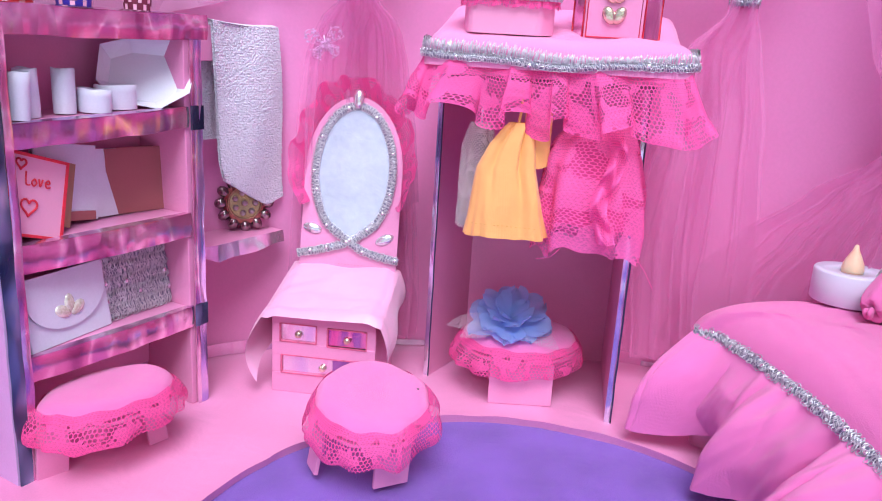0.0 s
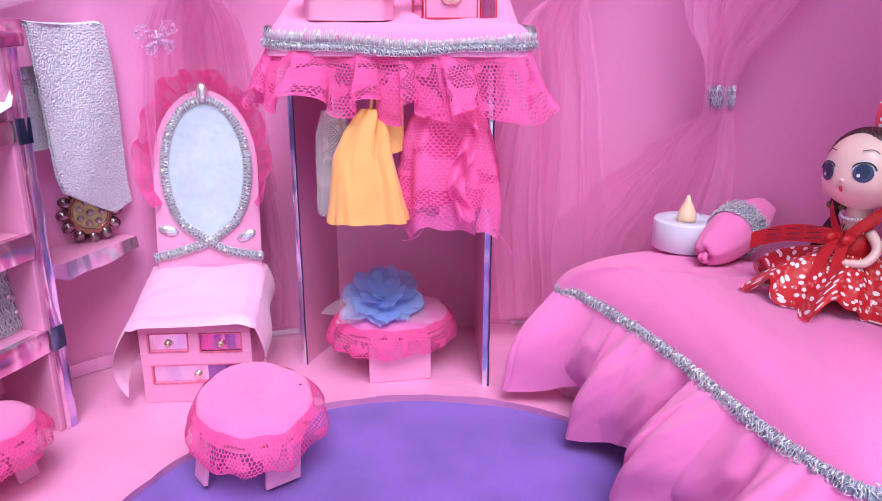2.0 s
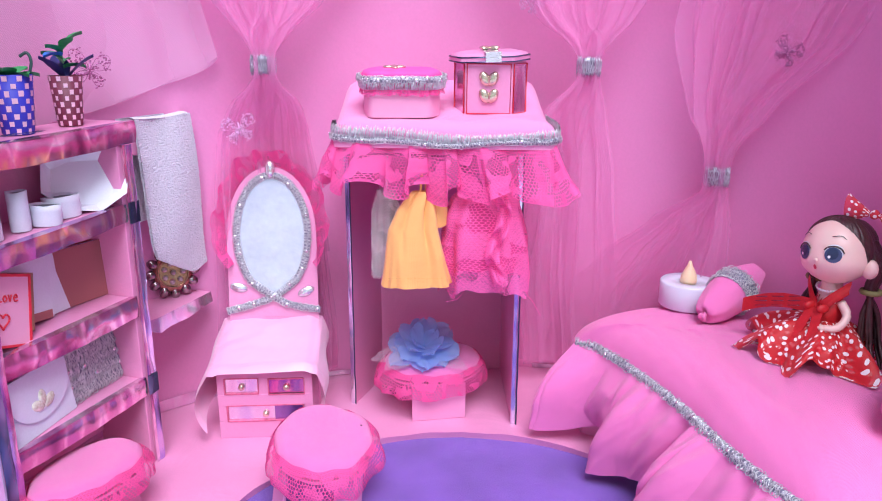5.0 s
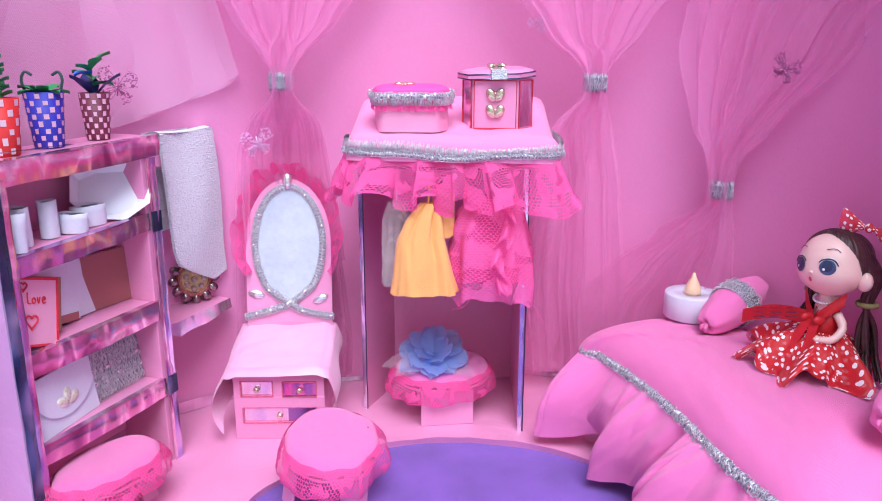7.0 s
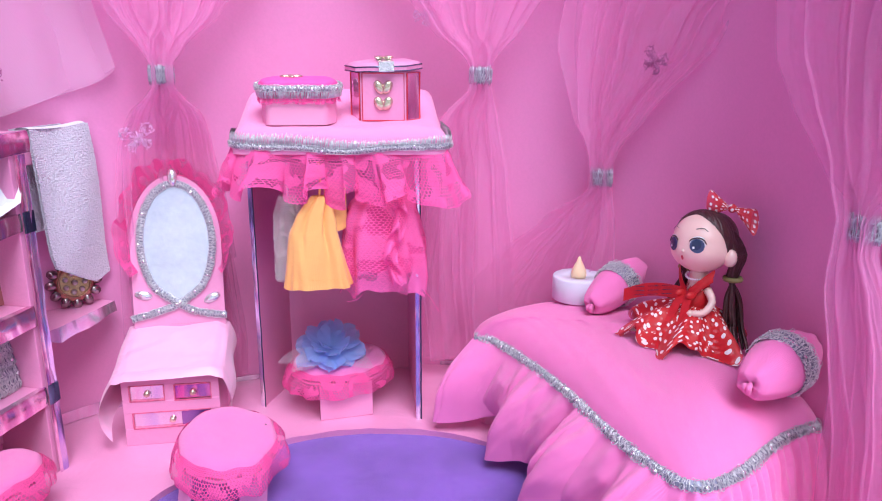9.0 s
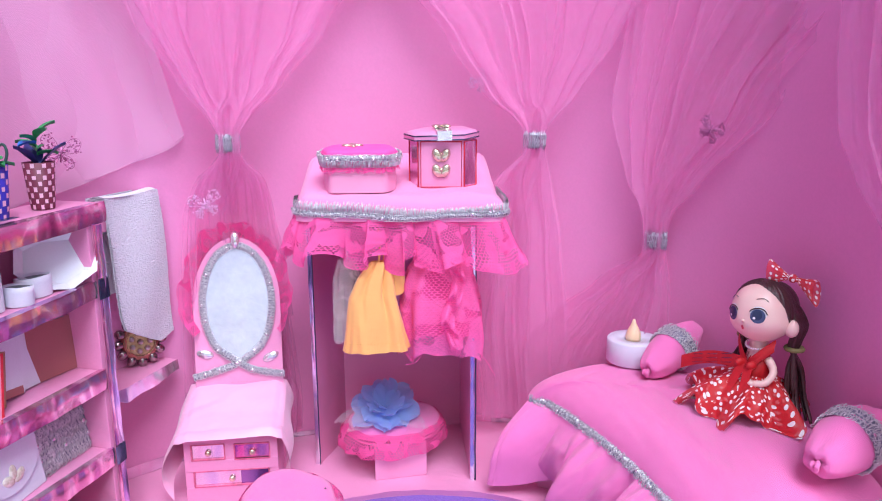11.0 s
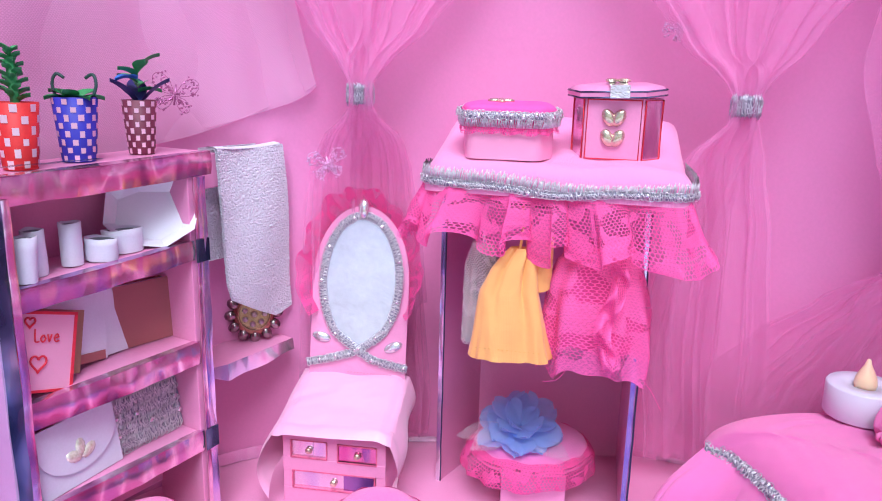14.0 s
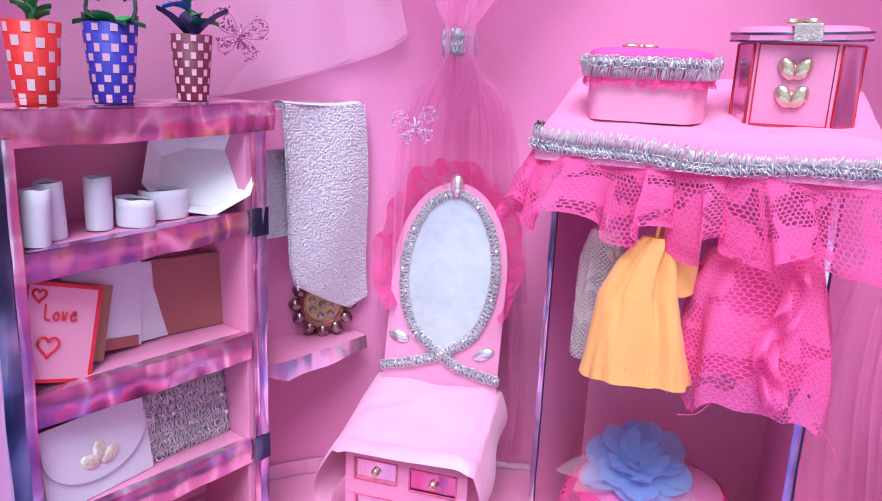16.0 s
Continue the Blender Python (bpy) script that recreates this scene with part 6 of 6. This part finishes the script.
def butterfly(m, size, label, seed, mat):
    """A sequined butterfly: four wings of tiny beads."""
    rnd = random.Random(seed)
    t = thing("butterfly", m, label, "butterfly ornament", "butterflies on the curtains")
    for ang, l in ((35, 1.0), (145, 1.0), (-40, 0.75), (220, 0.75)):
        b = B()
        for k in range(46):
            s = rnd.uniform(0.1, 1) * l
            a = radians(ang + rnd.uniform(-26, 26) * min(1, s + 0.3))
            b.ball((size * s * math.cos(a), size * s * math.sin(a), rnd.uniform(0, 0.0012)), (0.0007, 0.0007, 0.0005), 6, 3)
        # wire outline of the wing
        rim = []
        for k in range(15):
            q = k / 14
            a = radians(ang) + (q - 0.5) * 1.15
            r = size * l * (0.15 + 0.9 * math.sin(math.pi * q) ** 0.6)
            rim.append((r * math.cos(a), r * math.sin(a), 0.0006))
        b.tube(rim, 0.00022, 4)
        part("wing", b, mat, t)
    part("body", B().tube([(0, -size * 0.35, 0.001), (0, size * 0.4, 0.001)], 0.0006, 6), mat, t)


def on_wall(p, turn=0.0):
    d = V(CX - p[0], (CY - p[1]) * 1.1, 0).normalized()
    return axes(p, V(-d.y, d.x, 0), V(0, 0, 1), d) @ pose(0, 0, 0, 0, 0, turn)


def build_butterflies():
    for p, s, a in (((-0.026, 0.486, 0.229), 0.014, 10), ((0.197, 0.505, 0.320), 0.011, 40), ((0.325, 0.374, 0.284), 0.0115, -25), (BFLY4, 0.018, 15), (BFLYP, 0.017, -10)):
        butterfly(on_wall(p, a), s, "glittering sequin butterfly pinned on the tulle", int(p[0] * 1000), GLITTER_D if p in (BFLYP, (0.325, 0.374, 0.284)) else GLITTER)


# ---- the doll ----
def build_doll():
    b = B()
    face = V(-0.94, -0.34, 0).normalized()
    right = V(-face.y, face.x, 0)               # the doll's side that shows to the room's right

    def P(x, y, z):
        return Vector(DOLL) + right * x + face * y + V(0, 0, z)
    SKIN, HAIR, DRESS, RIB, EYEW, EYEB, LIP, TIE, IRIS = range(9)
    HZ, RX, RY, RZ = 0.0705, 0.0192, 0.0190, 0.0208
    tilt = Matrix.Rotation(radians(6), 3, face) @ Matrix.Rotation(radians(-7), 3, right)

    def Hd(x, y, z):
        """A point of the head, which leans a little."""
        return P(0, 0, HZ) + tilt @ (right * x + face * y + V(0, 0, z))
    # head
    b.slot = SKIN

    def head(u, v):
        a, c = TAU * u, math.pi * v
        z, r = math.cos(c), math.sin(c)
        w = 1.0 + (0.07 * math.sin(math.pi * min(1, -z)) if z < 0 else 0)
        return Hd(RX * r * w * math.cos(a), RY * r * w * math.sin(a), RZ * z * (0.93 if z < 0 else 1.0))
    b.grid(44, 28, head, wrap=True)
    for s in (-1, 1):
        b.ball(Hd(s * 0.0195, -0.004, -0.0080), (0.0044, 0.0046, 0.0060), 14, 9)
    # hair swept back from the forehead, in fine strands
    b.slot = HAIR

    def cap(u, v):
        a = TAU * u
        front = max(0.0, math.sin(a))
        lim = 0.66 - 0.52 * front ** 0.55
        c = math.pi * v * lim
        z, r = math.cos(c), math.sin(c)
        k = 1.085 + 0.010 * math.sin(a * 34) + 0.006 * math.sin(a * 57) - 0.07 * v ** 6
        return Hd(RX * r * math.cos(a) * k, (RY * r * math.sin(a)) * k - 0.0010, RZ * z * k)
    b.grid(160, 20, cap, wrap=True)
    b.ball(Hd(0.0, -0.0115, 0.002), (0.0185, 0.0145, 0.0195), 24, 14)
    for s in (-1, 1):
        for k in range(14):
            q = k / 13 - 0.5
            e = math.sin(k * 2.7)
            if s > 0:
                way = [Hd(0.0150, -0.008 + 0.008 * q, 0.008), Hd(0.0205, -0.013 + 0.010 * q, -0.006), P(0.0175 + 0.0015 * e, -0.0125 + 0.006 * q, 0.050), P(0.0185 + 0.006 * q, -0.0135 + 0.005 * e, 0.034),
                       P(0.0215 + 0.010 * q, -0.012 + 0.006 * e, 0.016), P(0.0285 + 0.014 * q, -0.006 + 0.008 * e, 0.002)]
            else:
                way = [Hd(-0.0150, -0.010 + 0.008 * q, 0.004), Hd(-0.0185, -0.013 + 0.008 * q, -0.010), P(-0.0175 + 0.0015 * e, -0.010 + 0.006 * q, 0.048), P(-0.0185 + 0.006 * q, -0.008 + 0.005 * e, 0.034), P(-0.022 + 0.008 * q, -0.004 + 0.006 * e, 0.018)]
            b.tube(smooth_path(way, 4), 0.0024, 6, taper=lambda x: 1 - 0.6 * x)
    b.slot = TIE
    for s in (-1, 1):
        b.tube([P(s * 0.0178 + 0.0050 * math.cos(TAU * k / 14), -0.0125 + 0.0050 * math.sin(TAU * k / 14), 0.0480) for k in range(14)], 0.0018, 6, True)

    # face: plain painted shapes
    def decal(x, z, rx, rz, slot, lift, n=22, droop=0.0):
        b.slot = slot
        o = len(b.v)
        for k in range(n + 1):
            px, pz = (x, z) if k == n else (x + rx * math.cos(TAU * k / n), z + rz * math.sin(TAU * k / n))
            q = max(0, 1 - (px / (RX * 1.05)) ** 2 - (pz / (RZ * 1.0)) ** 2)
            b.v.append(tuple(Hd(px, RY * 1.02 * math.sqrt(q) + lift, pz)))
        for k in range(n):
            b.face((o + k, o + (k + 1) % n, o + n))

    def stroke(pts, r):
        b.slot = HAIR
        out = []
        for px, pz in pts:
            q = max(0, 1 - (px / (RX * 1.05)) ** 2 - (pz / RZ) ** 2)
            out.append(Hd(px, RY * 1.02 * math.sqrt(q) + 0.0006, pz))
        b.tube(smooth_path(out, 5), r, 4)
    for s in (-1, 1):
        decal(s * 0.0091, 0.0012, 0.0046, 0.0046, EYEW, 0.0002)
        decal(s * 0.0090, -0.0006, 0.0042, 0.0046, IRIS, 0.0006)
        decal(s * 0.0090, 0.0002, 0.0027, 0.0034, EYEB, 0.0008)
        decal(s * 0.0088 - 0.0012, -0.0018, 0.0008, 0.0009, EYEW, 0.0012, 10)
        stroke([(s * 0.0140, 0.0008), (s * 0.0124, 0.0036), (s * 0.0094, 0.0047), (s * 0.0060, 0.0038), (s * 0.0044, 0.0020)], 0.00040)
        stroke([(s * 0.0132, 0.0090), (s * 0.0105, 0.0109), (s * 0.0066, 0.0102)], 0.00024)
    decal(0.0, -0.0088, 0.0010, 0.0016, LIP, 0.0020, 12)
    b.slot = SKIN
    b.ball(Hd(0, RY * 1.03, -0.0045), (0.0012, 0.0012, 0.0010), 8, 6)
    # body and arm
    b.tube([P(0, -0.001, 0.056), P(0, -0.001, 0.046), P(0, 0, 0.036)], 0.0062, 12, taper=lambda x: 0.85 + 0.45 * x)
    b.slot = EYEW
    for k in range(17):
        a = math.pi * (0.02 + 0.96 * k / 16)
        b.ball(P(0.0080 * math.cos(a), 0.0080 * math.sin(a), 0.0490 - 0.0020 * math.sin(a)), (0.0008, 0.0008, 0.0008), 6, 4)
    b.slot = SKIN
    b.tube(smooth_path([P(0.0085, 0.001, 0.0405), P(0.0150, 0.004, 0.034), P(0.0140, 0.011, 0.0275), P(0.0080, 0.0155, 0.0265)], 4), 0.0029, 8, taper=lambda x: 1 - 0.3 * x)
    b.ball(P(0.0072, 0.0160, 0.0265), (0.0026, 0.0026, 0.0020), 8, 6)
    # bodice, straps and the long ribbon
    b.slot = RIB
    b.tube([P(0, -0.001, 0.0425), P(0, 0, 0.034), P(0, 0, 0.024)], 0.0092, 16, taper=lambda x: 0.8 + 0.3 * x)
    for s in (-1, 1):
        b.grid(10, 4, lambda u, v: P(s * (0.001 + 0.0125 * u), 0.0105 - 0.008 * u * u + 0.0008 * math.sin(v * 6), 0.0365 + 0.0150 * u + 0.0085 * (v - 0.5)))
    b.grid(22, 4, lambda u, v: P(-0.004 - 0.044 * u, 0.0115 + 0.006 * u, 0.0365 - 0.0125 * u + 0.004 * math.sin(u * 3) - 0.0095 * (v - 0.5)))
    for s in (-1, 1):
        b.ball(P(s * 0.0042, 0.0120, 0.0370), (0.0045, 0.0020, 0.0028), 10, 6)
        b.grid(4, 10, lambda u, v: P(s * (0.002 + 0.004 * v) + 0.006 * (u - 0.5), 0.0120 + 0.012 * v, 0.0365 - 0.018 * v + 0.0008 * math.sin(v * 7)))

    b.slot = EYEB
    for k in range(9):
        v0 = -0.0030 + 0.0030 * (k % 3)
        x0 = -0.010 - 0.0105 * (k // 3)
        b.tube([P(x0, 0.0128 + 0.006 * (-x0 - 0.004) / 0.044, 0.0365 + 0.0125 * (x0 + 0.004) / 0.044 + 0.0035 + v0), P(x0 - 0.0075, 0.0128 + 0.006 * (-x0 + 0.0035) / 0.044, 0.0365 + 0.0125 * (x0 - 0.0035) / 0.044 + 0.0035 + v0)], 0.00022, 4)
    b.slot = RIB

    # skirt of spotted organza, its hem in points
    def skirt(u, v):
        a = TAU * u
        f = math.sin(6 * a + 0.6) * 0.0070 * v + math.sin(11 * a) * 0.0034 * v + 0.006 * v * noise.noise(V(math.cos(a) * 5, math.sin(a) * 5, 3))
        tip = 0.0060 * v ** 3 * max(0, math.sin(4 * a + 1.0)) ** 3
        r = 0.0080 + (0.0275 + f) * math.sin(v * 1.4) + tip
        z = 0.0285 - 0.0235 * v ** 1.3 + 0.0060 * v * math.sin(6 * a + 2.2) + 0.0024 * v * math.sin(13 * a) - 0.5 * tip
        return P(r * math.cos(a) * (1.15 if math.cos(a) < 0 else 0.98) - 0.004 * v, r * math.sin(a) * 0.95 + 0.005 * v, max(0.0010 + 0.0006 * math.sin(9 * a), z))
    b.grid(150, 24, skirt, wrap=True, lu=0.19, lv=0.040)
    b.slot = RIB
    b.grid(80, 14, lambda u, v: skirt(u, v * 0.60) - V(0, 0, 0.0040), wrap=True, lu=0.2, lv=0.03)
    b.slot = DRESS
    b.grid(120, 18, lambda u, v: skirt((u + 0.087) % 1, v * 0.92) + V(0, 0, -0.0016 + 0.0020 * math.sin(u * 40) * v), wrap=True, lu=0.21, lv=0.043)
    # spotted skirt faces carry the organza
    n_s = 150 * 24
    first = len(b.f) - 80 * 14 - 120 * 18 - n_s
    for k in range(first, first + n_s):
        b.m[k] = DRESS
    # the bow in its hair
    b.slot = DRESS
    for s in (-1, 1):
        def loop(u, v):
            a = TAU * u
            return Hd(0.0175 + s * (0.0015 + 0.0150 * v), -0.005 + 0.0045 * math.sin(a) * (0.2 + 0.8 * v), 0.0245 + (0.0008 + 0.0078 * v) * math.cos(a) - (0.0080 * v if s > 0 else -0.0030 * v))
        b.grid(16, 8, loop, wrap=True, lu=0.05, lv=0.02)
    b.ball(Hd(0.0175, -0.005, 0.0245), (0.003, 0.003, 0.003), 8, 6)
    thing("doll", Matrix.Identity(4), "seated doll with brown plaits in a red spotted dress and bow", "doll", b=b, mats=DOLL_MATS)


def spotted(name, base, dot, cell=0.0052, r=0.25):
    m, nt, p = nodes_of(name)
    uv = nt.nodes.new("ShaderNodeUVMap")
    vo = add(nt, "ShaderNodeTexVoronoi", Scale=1 / cell, Randomness=0.75)
    vo.voronoi_dimensions = "2D"
    nt.links.new(uv.outputs[0], vo.inputs["Vector"])
    lt = nt.nodes.new("ShaderNodeMath")
    lt.operation = "LESS_THAN"
    lt.inputs[1].default_value = r
    nt.links.new(vo.outputs["Distance"], lt.inputs[0])
    mix = nt.nodes.new("ShaderNodeMix")
    mix.data_type = "RGBA"
    mix.inputs["A"].default_value, mix.inputs["B"].default_value = (*base, 1), (*dot, 1)
    nt.links.new(lt.outputs[0], mix.inputs["Factor"])
    nt.links.new(mix.outputs["Result"], p.inputs["Base Color"])
    p.inputs["Roughness"].default_value = 0.5
    p.inputs["Sheen Weight"].default_value = 0.1
    # the cloth between the spots is sheer
    al = nt.nodes.new("ShaderNodeMath")
    al.operation = "MAXIMUM"
    al.inputs[1].default_value = 0.64
    nt.links.new(lt.outputs[0], al.inputs[0])
    nt.links.new(al.outputs[0], p.inputs["Alpha"])
    return m


DOLL = (0.3385, 0.3215, 0.0962)
DOLL_MATS = [surf("doll_plastic", (0.88, 0.60, 0.53), rough=0.32, var=0.03, bump=0.02, sub=0.15), surf("brown_hair", (0.060, 0.018, 0.020), rough=0.38, var=0.4, scale=300, fine=1500, bump=0.6),
             spotted("red_spotted_organza", (0.74, 0.016, 0.024), (0.85, 0.76, 0.76), cell=0.0050, r=0.235), surf("red_ribbon", (0.55, 0.012, 0.018), rough=0.5, var=0.15, scale=300),
             surf("eye_white", (0.85, 0.85, 0.88), rough=0.2, bump=0.0), surf("eye_dark", (0.03, 0.04, 0.10), rough=0.12, bump=0.0), surf("lip_red", (0.6, 0.05, 0.08), rough=0.4, bump=0.0),
             surf("olive_band", (0.25, 0.22, 0.08), rough=0.6), surf("eye_blue", (0.06, 0.075, 0.17), rough=0.15, bump=0.0)]
TIE4, BFLY4, BFLYP = (0.350, 0.1995, 0.204), (0.357, 0.222, 0.285), (-0.118, 0.470, 0.271)

build_setting()
build_shelf()
build_pots()
build_shelf_things()
build_towel()
build_ledge()
build_dresser()
build_wardrobe()
build_clothes()
build_wardrobe_boxes()
build_stools()
build_bed()
build_bed_things()
build_doll()
build_curtains()
build_butterflies()
